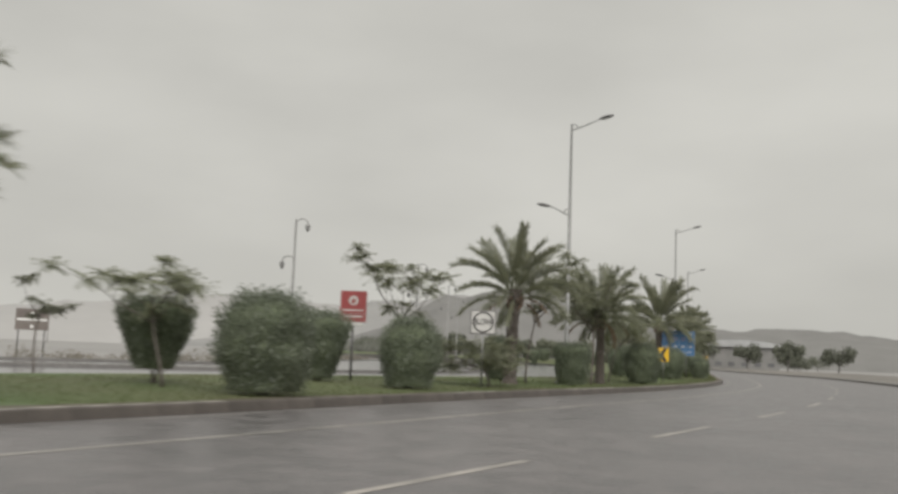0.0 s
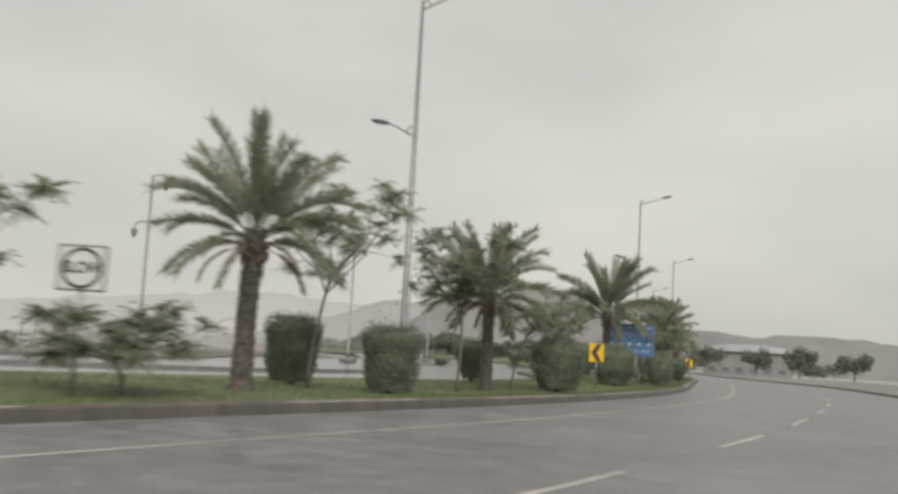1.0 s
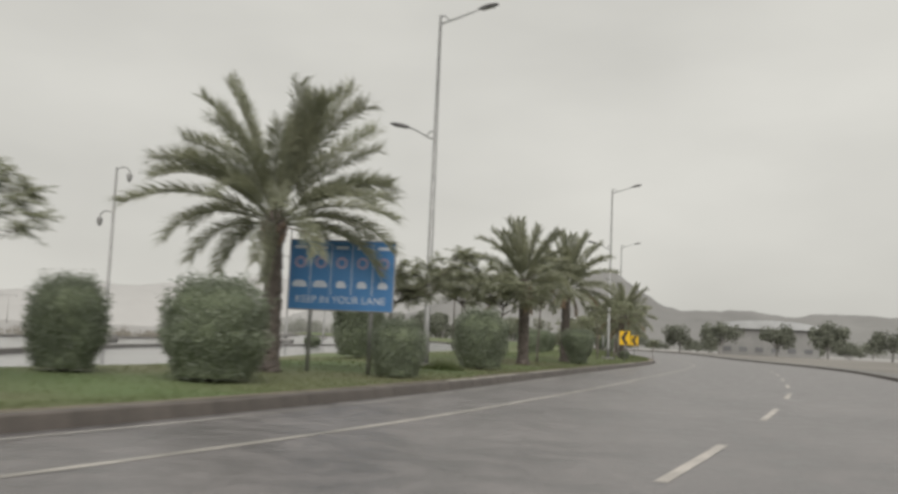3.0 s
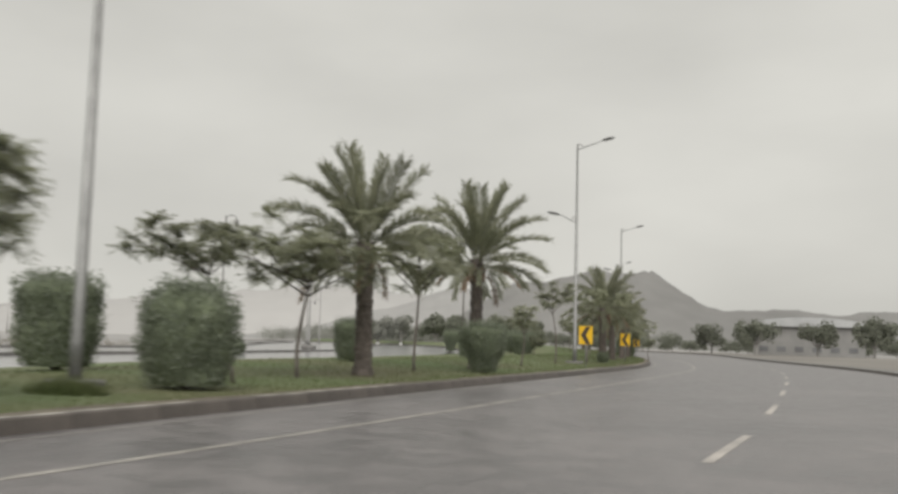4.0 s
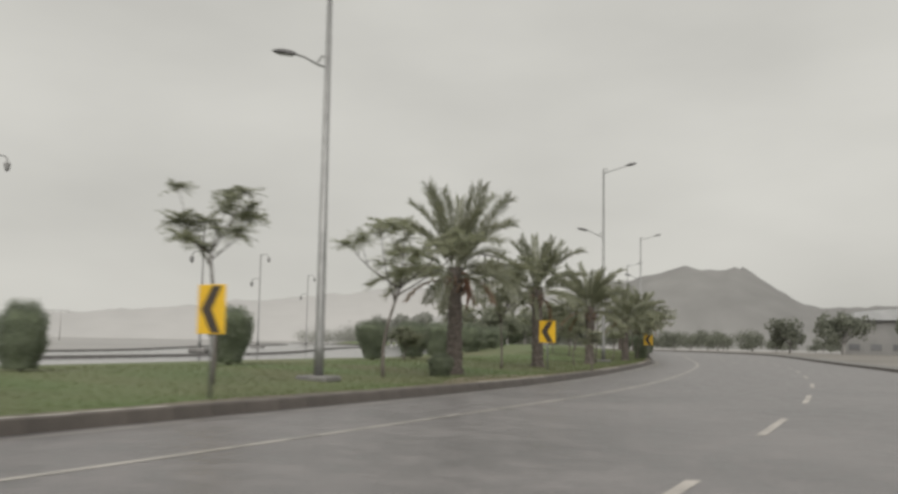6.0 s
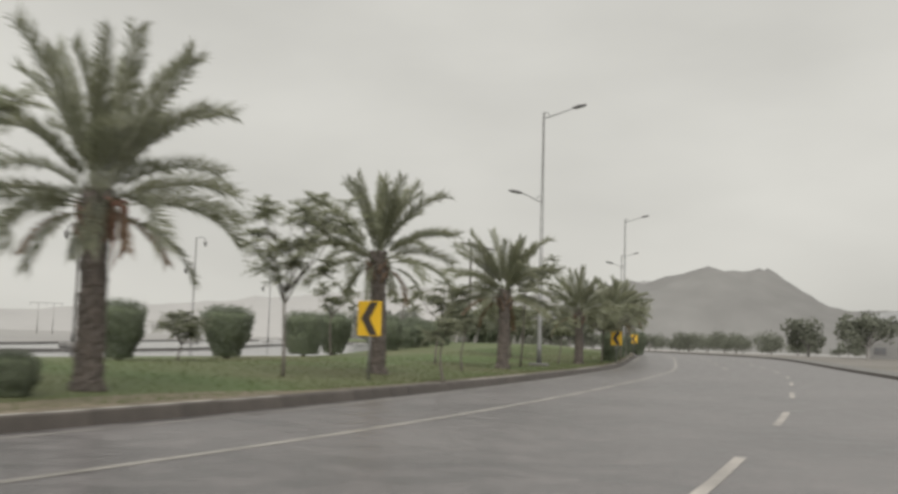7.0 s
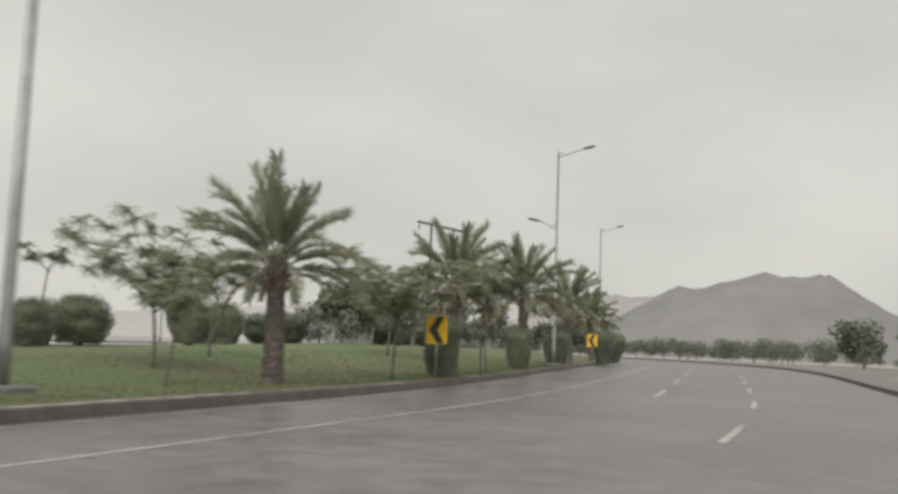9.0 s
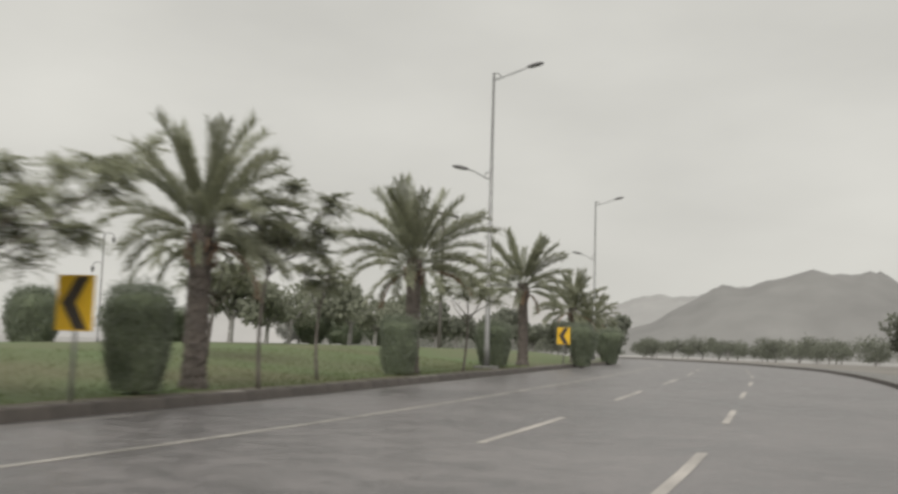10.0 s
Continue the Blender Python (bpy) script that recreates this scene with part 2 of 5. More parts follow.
PALE_WALL = material("pale_rendered_wall", (0.24, 0.235, 0.226), (0.2, 0.197, 0.19), 0.3, 0.8, 0, 0.2, 6.0)
POLE_WOOD = material("tarred_pole_wood", (0.15, 0.14, 0.13), (0.11, 0.103, 0.096), 2.0, 0.85, 0, 0.4, 12.0)
# Pole wood again, bleached in colour to imitate haze on the far frame.
FAINT_WOOD = material("haze_tinted_pole_wood", (0.36, 0.352, 0.343), (0.33, 0.323, 0.315), 1.0, 0.9, 0, 0.2, 8.0)
SCRUB_LEAF = material("dry_scrub_leaf", (0.33, 0.305, 0.26), (0.27, 0.25, 0.212), 0.6, 0.85, 0, 0, 8.0, jitter=0.25, through_leaf=0.4)
ROOF = material("grey_metal_roof", (0.42, 0.425, 0.425), (0.36, 0.364, 0.364), 0.3, 0.5, 0, 0.1, 5.0)
DARK_GLASS = material("dark_window_glass", (0.16, 0.162, 0.165), (0.13, 0.13, 0.133), 0.5, 0.15, 0, 0, 5.0)


# ---- building helpers ----
def mesh_of(bm, name, mat, smooth=False):
    me = bpy.data.meshes.new(name)
    bm.to_mesh(me)
    bm.free()
    me.materials.append(mat)
    if smooth:
        me.polygons.foreach_set("use_smooth", [True] * len(me.polygons))
    return me


def raw_mesh(name, verts, faces, mat, smooth=False):
    me = bpy.data.meshes.new(name)
    me.from_pydata(verts, [], faces)
    me.materials.append(mat)
    if smooth:
        me.polygons.foreach_set("use_smooth", [True] * len(me.polygons))
    me.update()
    return me


def part(name, data, mat, parent, label="", m=None, smooth=False):
    """One mesh object under a thing or part; data is a bmesh or a finished mesh."""
    me = mesh_of(data, name, mat, smooth) if isinstance(data, bmesh.types.BMesh) else data
    ob = new(name, me)
    ob.parent = parent
    if m is not None:
        ob.matrix_basis = m
    return tagged(ob, label) if label else ob


def thing(name, label, category, m, group=""):
    ob = new(name)
    ob.matrix_basis = m
    return tagged(ob, label, category, group)


def box(bm, cx, cy, cz, sx, sy, sz, bevel=0.0, m=None):
    r = bmesh.ops.create_cube(bm, size=1.0)
    vs = r["verts"]
    for v in vs:
        v.co = Vector((v.co.x * sx + cx, v.co.y * sy + cy, v.co.z * sz + cz))
    if bevel:
        es = {e for v in vs for e in v.link_edges}
        out = bmesh.ops.bevel(bm, geom=list(es), offset=bevel, segments=1, affect="EDGES")
        vs = list({v for f in out["faces"] for v in f.verts} | {v for v in vs if v.is_valid})
    if m is not None:
        bmesh.ops.transform(bm, matrix=m, verts=[v for v in vs if v.is_valid])
    return bm


def tube(bm, points, radii, sides=8):
    """A tapered tube along points, closed at both ends."""
    rings, n = [], len(points)
    pts = [Vector(p) for p in points]
    for i, p in enumerate(pts):
        d = (pts[min(i + 1, n - 1)] - pts[max(i - 1, 0)]).normalized()
        ref = Vector((0, 0, 1)) if abs(d.z) < 0.9 else Vector((1, 0, 0))
        a = d.cross(ref).normalized()
        b = d.cross(a)
        rings.append([bm.verts.new(p + radii[i] * (math.cos(k * math.tau / sides) * a + math.sin(k * math.tau / sides) * b)) for k in range(sides)])
    for r0, r1 in zip(rings, rings[1:]):
        for k in range(sides):
            bm.faces.new((r0[k], r0[(k + 1) % sides], r1[(k + 1) % sides], r1[k]))
    bm.faces.new(rings[0][::-1])
    bm.faces.new(rings[-1])
    return bm


def prism(bm, outline, y0, y1):
    """A flat shape given in x and z, made solid from y0 to y1."""
    a = [bm.verts.new((x, y0, z)) for x, z in outline]
    b = [bm.verts.new((x, y1, z)) for x, z in outline]
    bm.faces.new(a)
    bm.faces.new(b[::-1])
    for i in range(len(a)):
        j = (i + 1) % len(a)
        bm.faces.new((a[j], a[i], b[i], b[j]))
    bmesh.ops.recalc_face_normals(bm, faces=bm.faces)
    return bm


def smooth01(a, b, v):
    u = min(max((v - a) / (b - a), 0.0), 1.0)
    return u * u * (3 - 2 * u)


# ---- the line of the kerb, and places beside it ----
KNOTS = [Vector(p) for p in (
    (-14.0, -70), (-13.8, -30), (-13.34, 0), (-12.98, 14.8), (-12.54, 28), (-11.82, 40), (-11.62, 49.8), (-12.07, 60.3), (-13.04, 69.8), (-14.77, 79.8),
    (-17.05, 90.2), (-19.25, 100.3), (-21.75, 112.3), (-24.32, 124.2), (-27.13, 136.2), (-30.87, 148.1), (-35.32, 160.1), (-40.0, 171.8), (-44.34, 181.9),
    (-48.93, 191.5), (-54.42, 202.5), (-61.29, 216.3), (-69.34, 231.2), (-80.3, 249.8), (-106, 283), (-142, 315), (-192, 345), (-262, 376))]


def spline(knots, per=40):
    pts = []
    for i in range(1, len(knots) - 2):
        p0, p1, p2, p3 = knots[i - 1:i + 3]
        for k in range(per):
            u = k / per
            pts.append(0.5 * ((2 * p1) + (p2 - p0) * u + (2 * p0 - 5 * p1 + 4 * p2 - p3) * u * u + (3 * p1 - p0 - 3 * p2 + p3) * u ** 3))
    return pts


LINE = np.array([tuple(p) for p in spline(KNOTS)])
STEP = np.r_[0, np.cumsum(np.hypot(*np.diff(LINE, axis=0).T))]
WAY = np.gradient(LINE, STEP, axis=0)
WAY /= np.hypot(*WAY.T)[:, None]
END = float(STEP[-1])


def on_line(s):
    """Plan point and direction of the kerb at distance s."""
    p = Vector((np.interp(s, STEP, LINE[:, 0]), np.interp(s, STEP, LINE[:, 1])))
    d = Vector((np.interp(s, STEP, WAY[:, 0]), np.interp(s, STEP, WAY[:, 1]))).normalized()
    return p, d


def beside(s, d):
    p, w = on_line(s)
    return p.x - w.y * d, p.y + w.x * d


def along(x, y):
    """Distance s along the kerb and d to its left of a plan point."""
    i = int(np.argmin((LINE[:, 0] - x) ** 2 + (LINE[:, 1] - y) ** 2))
    return float(STEP[i]), float(-(x - LINE[i, 0]) * WAY[i, 1] + (y - LINE[i, 1]) * WAY[i, 0])


def swell(s):
    """How far the planted strip bulges towards the near carriageway."""
    y = float(np.interp(s, STEP, LINE[:, 1]))
    return float(np.interp(y, (20, 30, 40, 50, 60, 70, 80, 90, 100, 119, 138, 158, 167, 176, 186, 195, 204, 221, 247), (0, 0.38, 1.18, 1.75, 1.92, 1.71, 1.09, 0.4, 0.14, 0.31, 0.68, 0.33, 0, -0.38, -0.85, -1.24, -1.32, -1.09, -0.4)))


def median_width(s):
    y = float(np.interp(s, STEP, LINE[:, 1]))
    return swell(s) + float(np.interp(y, (-70, 25, 42, 62, 80, 92, 105, 120, 143, 152, 166, 178, 195, 213, 235, 260, 400), (15, 14.2, 10.8, 7.3, 8.4, 11.6, 15.8, 16.3, 18.4, 18.4, 17.2, 19, 23, 26.5, 30, 32, 40)))


def road_rise(s):
    y = float(np.interp(s, STEP, LINE[:, 1]))
    return 0.42 * smooth01(178, 232, y)


def ground_z(s, d):
    base = road_rise(s)
    w = median_width(s)
    if d <= 0 or d >= w:
        return base
    y = float(np.interp(s, STEP, LINE[:, 1]))
    mound = 0.12 + 0.16 * smooth01(85, 110, y) + 0.4 * smooth01(166, 190, y)
    hollow = float(np.interp(y, (34, 42, 48, 55, 62, 70, 78, 88), (0, 0.13, 0.22, 0.34, 0.33, 0.2, 0.08, 0))) * smooth01(0.2, 3.8, d) * smooth01(w, w - 4, d)
    return base + 0.22 - hollow + mound * smooth01(0.6, 7.5 + 5 * smooth01(150, 165, y), d) * smooth01(w, max(w - 6, w * 0.5), d)


def stand(x, y, turn=0.0, size=1.0, sink=0.03):
    """A pose on the ground at a plan point."""
    s, d = along(x, y)
    m = pose(x, y, ground_z(s, d) - sink, 0, 0, turn)
    return m @ Matrix.Diagonal((size, size, size, 1)) if size != 1.0 else m


def strip(name, d0, d1, z0, mat, s0=0.0, s1=None, step=3.0, columns=1, category_kind="structure", label="", height=None, category=""):
    """A band of ground along the kerb, from d0 to d1 (numbers or functions of s)."""
    s1 = END if s1 is None else s1
    n = max(2, int((s1 - s0) / step) + 1)
    vs, fs = [], []
    for i in range(n):
        s = s0 + (s1 - s0) * i / (n - 1)
        a, b = (d0(s) if callable(d0) else d0), (d1(s) if callable(d1) else d1)
        for k in range(columns + 1):
            d = a + (b - a) * k / columns
            x, y = beside(s, d)
            vs.append((x, y, (height(s, d) if height else road_rise(s)) + z0))
    c = columns + 1
    for i in range(n - 1):
        for k in range(columns):
            fs.append((i * c + k, i * c + k + 1, (i + 1) * c + k + 1, (i + 1) * c + k))
    ob = new(name, raw_mesh(name, vs, [f[::-1] for f in fs], mat, smooth=True))
    return tagged(ob, label, category, kind=category_kind)


# ---- ground, roads, median ----
def wide_ground():
    vs, fs, rings, sides = [(-40, 120, -0.12)], [], (60, 140, 260, 420, 700, 1200, 2200, 4200), 48
    for r in rings:
        for k in range(sides):
            a = k * math.tau / sides
            vs.append((-40 + r * math.cos(a), 120 + r * math.sin(a), -0.12))
    for k in range(sides):
        fs.append((0, 1 + k, 1 + (k + 1) % sides))
    for j in range(len(rings) - 1):
        for k in range(sides):
            a, b = 1 + j * sides + k, 1 + j * sides + (k + 1) % sides
            fs.append((a, a + sides, b + sides, b))
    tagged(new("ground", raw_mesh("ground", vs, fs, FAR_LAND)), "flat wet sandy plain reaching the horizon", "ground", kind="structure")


wide_ground()
ROAD_RIGHT = -15.5
strip("road", ROAD_RIGHT, 0.0, 0.0, ASPHALT, columns=6, label="wet grey asphalt carriageway curving gently along the planted median", category="road")
strip("verge", -60, ROAD_RIGHT - 2.4, 0.02, SAND, columns=3, label="damp sandy verge beside the road", category="verge")
strip("pavement", ROAD_RIGHT - 2.4, ROAD_RIGHT, 0.16, CONCRETE, columns=1, label="plain concrete footway along the road", category="pavement")
strip("median_lawn", 0.24, lambda s: median_width(s) - 0.2, 0.0, LAWN, step=2.0, columns=22, height=lambda s, d: ground_z(s, d), label="green mown grass on the raised road median", category="lawn")
strip("soil_edge", 0.25, lambda s: 0.62 + 0.42 * noise.noise(Vector((s * 0.21, 7.0, 0))) + 0.16 * noise.noise(Vector((s * 0.9, 2.0, 0))), 0.006, SOIL, s0=20, s1=300, step=0.7, columns=3, height=lambda s, d: ground_z(s, d), label="bare brown soil strip between kerb and grass", category="soil")
_patch = along(-28.6, 137.6)[0]
strip("bare_patch", 0.26, lambda s: 0.3 + 1.5 * math.sin(math.pi * min(max((s - _patch + 6) / 11, 0), 1)) ** 0.6 + 0.12 * noise.noise(Vector((s * 1.3, 4.0, 0))), 0.011, BARE, s0=_patch - 6, s1=_patch + 5, step=0.4, columns=4, height=lambda s, d: ground_z(s, d), label="trodden tan earth patch between kerb and palm", category="soil")
def far_edge(s):
    y = float(np.interp(s, STEP, LINE[:, 1]))
    return float(np.interp(y, (28, 45, 58, 82, 104, 120, 150, 195, 213, 400), (30, 23, 20, 18.8, 28, 32.3, 34, 35, 38.5, 52)))


strip("far_road", lambda s: median_width(s), lambda s: far_edge(s), -0.005, FAR_WET, columns=4, label="pale shining wet carriageway beyond the median", category="road")


def swept_kerb(name, inner, width, height, mat, label, s0=0.0, s1=None):
    s1 = END if s1 is None else s1
    n = int((s1 - s0) / 3) + 1
    vs, fs = [], []
    for i in range(n):
        s = s0 + (s1 - s0) * i / (n - 1)
        a = inner(s)
        for d, z in ((a, -0.05), (a + 0.02, height), (a + width, height), (a + width, -0.05)):
            x, y = beside(s, d)
            vs.append((x, y, road_rise(s) + z))
    for i in range(n - 1):
        for k in range(3):
            fs.append((i * 4 + k + 1, i * 4 + k, (i + 1) * 4 + k, (i + 1) * 4 + k + 1))
    tagged(new(name, raw_mesh(name, vs, [f[::-1] for f in fs], mat)), label, "kerb", kind="structure")


swept_kerb("far_kerb", far_edge, 0.7, 0.17, FAR_CONCRETE, "dark low kerb strip along the far carriageway")
swept_kerb("median_back_kerb", lambda s: median_width(s) - 0.22, 0.22, 0.2, KERB, "low kerb at the back of the lawn")
swept_kerb("road_right_kerb", lambda s: ROAD_RIGHT - 0.15, 0.15, 0.18, KERB, "plain concrete kerb along the footway")
strip("outer_road", lambda s: far_edge(s) + 0.9, lambda s: far_edge(s) + 17, -0.004, FAR_WET, columns=3, label="second wet pale roadway farther off", category="road")
swept_kerb("outer_kerb", lambda s: far_edge(s) + 17, 0.5, 0.16, FAR_CONCRETE, "low dark kerb on the far roadside")


def road_line(name, d, width, s0, s1, label, mat=None):
    n = max(2, int((s1 - s0) / 2) + 1)
    vs, fs = [], []
    for i in range(n):
        s = s0 + (s1 - s0) * i / (n - 1)
        dd = d(s) if callable(d) else d
        for e in (dd - width / 2, dd + width / 2):
            x, y = beside(s, e)
            vs.append((x, y, road_rise(s) + 0.005))
    for i in range(n - 1):
        fs.append((2 * i, 2 * i + 2, 2 * i + 3, 2 * i + 1))
    return tagged(new(name, raw_mesh(name, vs, fs, mat or MARKING)), label, "road marking", kind="structure")


road_line("edge_line", -0.42, 0.1, 0, END, "thin worn white edge line beside the kerb", FADED)


def lane_offset(s):
    y = float(np.interp(s, STEP, LINE[:, 1]))
    return float(np.interp(y, (10, 26, 37, 47, 57, 62, 79, 92, 107, 116, 152, 169, 186, 204), (-3.54, -3.39, -3.18, -2.8, -2.66, -2.56, -2.68, -3.11, -3.25, -3.34, -3.25, -3.41, -3.6, -3.82)))


road_line("lane_line", lane_offset, 0.15, 0, END, "long worn pale line between the lanes", LANE_PAINT)


def dash_offset(s):
    y = float(np.interp(s, STEP, LINE[:, 1]))
    return float(np.interp(y, (0, 20, 30, 40, 50, 60, 70, 80, 90, 100, 120, 138, 158, 176, 186, 204), (-8.05, -8.45, -8.5, -8.0, -7.45, -7.3, -7.5, -8.1, -8.85, -9.1, -9.0, -8.7, -9.1, -9.75, -9.95, -10.0)))


DASH_MARKS = (along(-5.0, 8.0)[0], along(-4.1, 46.8)[0], along(-20.9, 145.3)[0], along(-36.6, 186.8)[0])
DASH_COUNT = (0, 4, 4 + round((DASH_MARKS[2] - DASH_MARKS[1]) / 9.75), 4 + round((DASH_MARKS[3] - DASH_MARKS[1]) / 9.75))
for k in range(-4, 36):
    a = float(np.interp(k, DASH_COUNT, DASH_MARKS)) if 0 <= k <= DASH_COUNT[-1] else (DASH_MARKS[0] + 9.75 * k if k < 0 else DASH_MARKS[3] + 9.75 * (k - DASH_COUNT[-1]))
    if a > 5:
        ob = road_line("lane_dash", dash_offset, 0.15, a, a + 4.2, "short worn white lane dash on wet asphalt")
        ob["group"] = "lane dashes"
a = along(-40.3, 189.3)[0]
for k in range(0, 6):
    ob = road_line("lane_dash", -6.95, 0.15, a + k * 12.0, a + k * 12.0 + 5.6, "short worn white lane dash on wet asphalt")
    ob["group"] = "lane dashes"


# ---- far country: hills and low land ----
def ridge(name, cx, cy, bearings, heights, dist, depth, mat, label, seed):
    """A long hill standing round (cx, cy): bearings to the left of +y in degrees, crest heights in metres."""
    vs, fs, n, rows = [], [], 120, 10
    for i in range(n + 1):
        b = bearings[0] + (bearings[-1] - bearings[0]) * i / n
        h = float(np.interp(b, bearings, heights))
        for j in range(rows + 1):
            u = j / rows
            r = dist - depth + 2 * depth * u
            lift = math.sin(math.pi * u) ** 0.8
            a = radians(b)
            wob = noise.fractal(Vector((b * 0.35 + seed, u * 2.5, seed)), 0.9, 2.1, 5)
            z = max(h * lift * (1 + 0.10 * wob) - 2 + (0.03 * h * wob), -3)
            vs.append((cx - r * math.sin(a), cy + r * math.cos(a), z))
    c = rows + 1
    for i in range(n):
        for j in range(rows):
            fs.append((i * c + j, i * c + j + 1, (i + 1) * c + j + 1, (i + 1) * c + j))
    tagged(new(name, raw_mesh(name, vs, fs, mat, smooth=True)), label, "hill", kind="structure")


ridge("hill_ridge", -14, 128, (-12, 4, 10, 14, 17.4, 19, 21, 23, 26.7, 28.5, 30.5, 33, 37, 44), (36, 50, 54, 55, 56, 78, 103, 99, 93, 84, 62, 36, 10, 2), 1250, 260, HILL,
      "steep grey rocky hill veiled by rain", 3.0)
# The ridge carried on in a lighter colour that stands in for haze.
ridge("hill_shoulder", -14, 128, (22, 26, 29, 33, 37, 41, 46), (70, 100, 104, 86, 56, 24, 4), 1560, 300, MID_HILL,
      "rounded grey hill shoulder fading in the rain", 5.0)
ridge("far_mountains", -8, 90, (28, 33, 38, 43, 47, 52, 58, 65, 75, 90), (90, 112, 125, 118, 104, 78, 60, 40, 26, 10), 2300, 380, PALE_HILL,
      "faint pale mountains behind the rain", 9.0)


# ---- palms ----
def frond_mesh(name, length, lift, droop, mat, seed, pairs=150, wide_leaf=0.158, bare=0.2):
    """One feather leaf along +x: an arching stalk with two rows of narrow leaflets."""
    rnd = random.Random(seed)
    vs, fs = [], []
    n = 10
    path, dirs = [], []
    p, ang = Vector((0, 0, 0)), radians(lift)
    for i in range(n + 1):
        path.append(p.copy())
        dirs.append(ang)
        u = i / n
        ang -= radians(droop) * (0.35 + 1.3 * u) / n
        p = p + Vector((math.cos(ang), 0, math.sin(ang))) * (length / n)
    def at(u):
        k = min(int(u * n), n - 1)
        f = u * n - k
        return path[k].lerp(path[k + 1], f), dirs[k] + (dirs[k + 1] - dirs[k]) * f
    for i in range(n + 1):
        r = 0.035 * (1 - 0.85 * i / n)
        for dy, dz in ((-r, 0), (0, r * 0.8), (r, 0), (0, -r * 0.8)):
            vs.append((path[i].x, dy, path[i].z + dz))
    for i in range(n):
        for k in range(4):
            fs.append((i * 4 + k, i * 4 + (k + 1) % 4, i * 4 + 4 + (k + 1) % 4, i * 4 + 4 + k))
    for i in range(pairs):
        u = bare + (0.99 - bare) * (i + 0.3 * rnd.random()) / pairs
        q, a = at(min(u, 0.999))
        size = length * wide_leaf * (math.sin(math.pi * (0.1 + 0.56 * u)) ** 0.7) * rnd.uniform(0.85, 1.1)
        for side in (-1, 1):
            sweep = radians(44 + 14 * u + rnd.uniform(-6, 6))
            up = radians(rnd.choice((40, 22, 4)) + rnd.uniform(-6, 6))
            d = Vector((math.sin(sweep), side * math.cos(sweep) * math.cos(up), math.sin(up)))
            d = Vector((d.x * math.cos(a) - d.z * math.sin(a), d.y, d.x * math.sin(a) + d.z * math.cos(a)))
            tip = q + d * size + Vector((0, 0, -0.2 * size * rnd.uniform(0.4, 1.6)))
            mid = q + d * size * 0.5
            wide = Vector((math.cos(a), 0, math.sin(a))) * (0.0145 + 0.005 * rnd.random())
            b = len(vs)
            vs.extend([tuple(q - wide * 0.6), tuple(q + wide * 0.6), tuple(mid + wide * 1.15), tuple(tip), tuple(mid - wide * 1.15)])
            fs.extend([(b, b + 1, b + 2, b + 4), (b + 4, b + 2, b + 3)])
    return raw_mesh(name, vs, fs, mat)


# upright heart leaves first, then the arching rows down to the lowest
FRONDS = {}
for k, (lift, droop, size) in enumerate(((80, 20, 3.5), (70, 34, 3.6), (57, 48, 3.6), (42, 58, 3.6), (26, 66, 3.5), (8, 70, 3.3))):
    FRONDS[k] = [frond_mesh("frond", size, lift + v * 6 - 6, droop + v * 9 - 9, PALM_LEAF, 10 * k + v) for v in range(3)]
DRY = [frond_mesh("dry_frond", 2.9, 2 - 14 * v, 66 + 6 * v, PALM_DRY, 90 + v, pairs=100, wide_leaf=0.115, bare=0.3) for v in range(2)]
HANG = [frond_mesh("frond", 2.8, 4 - 16 * v, 66, PALM_LEAF, 70 + v, pairs=110, wide_leaf=0.115, bare=0.3) for v in range(2)]


def trunk_mesh(height, r0, r1, seed):
    """A palm stem with rows of old leaf stubs, in rings that step out and in."""
    rnd = random.Random(seed)
    vs, fs, sides = [], [], 14
    rows = int(height / 0.14)
    lean = rnd.uniform(-0.05, 0.05)
    for i in range(rows * 2 + 2):
        u = min(i / (rows * 2), 1.0)
        r = r0 + (r1 - r0) * u + (0.09 * smooth01(0.9, 0.0, u * 9))
        r += 0.045 * smooth01(0.72, 1.0, u)
        r *= 1.006 if i % 2 else 0.994
        for k in range(sides):
            a = k * math.tau / sides + (i // 2) * 0.22
            rr = r * (1 + 0.2 * (rnd.random() - 0.5) + (0.05 if (k + i // 2) % 2 else -0.04))
            vs.append((rr * math.cos(a) + lean * height * u * u, rr * math.sin(a), height * u - 0.08 + (0.06 * ((k + i // 2) % 2) if i % 2 else 0) + (rnd.uniform(-0.03, 0.03) if 0 < i < rows * 2 else 0)))
    for i in range(rows * 2 + 1):
        for k in range(sides):
            fs.append((i * sides + k, i * sides + (k + 1) % sides, (i + 1) * sides + (k + 1) % sides, (i + 1) * sides + k))
    fs.append(tuple(range(sides))[::-1])
    fs.append(tuple((rows * 2 + 1) * sides + k for k in range(sides)))
    return raw_mesh("trunk", vs, fs, PALM_TRUNK), lean * height


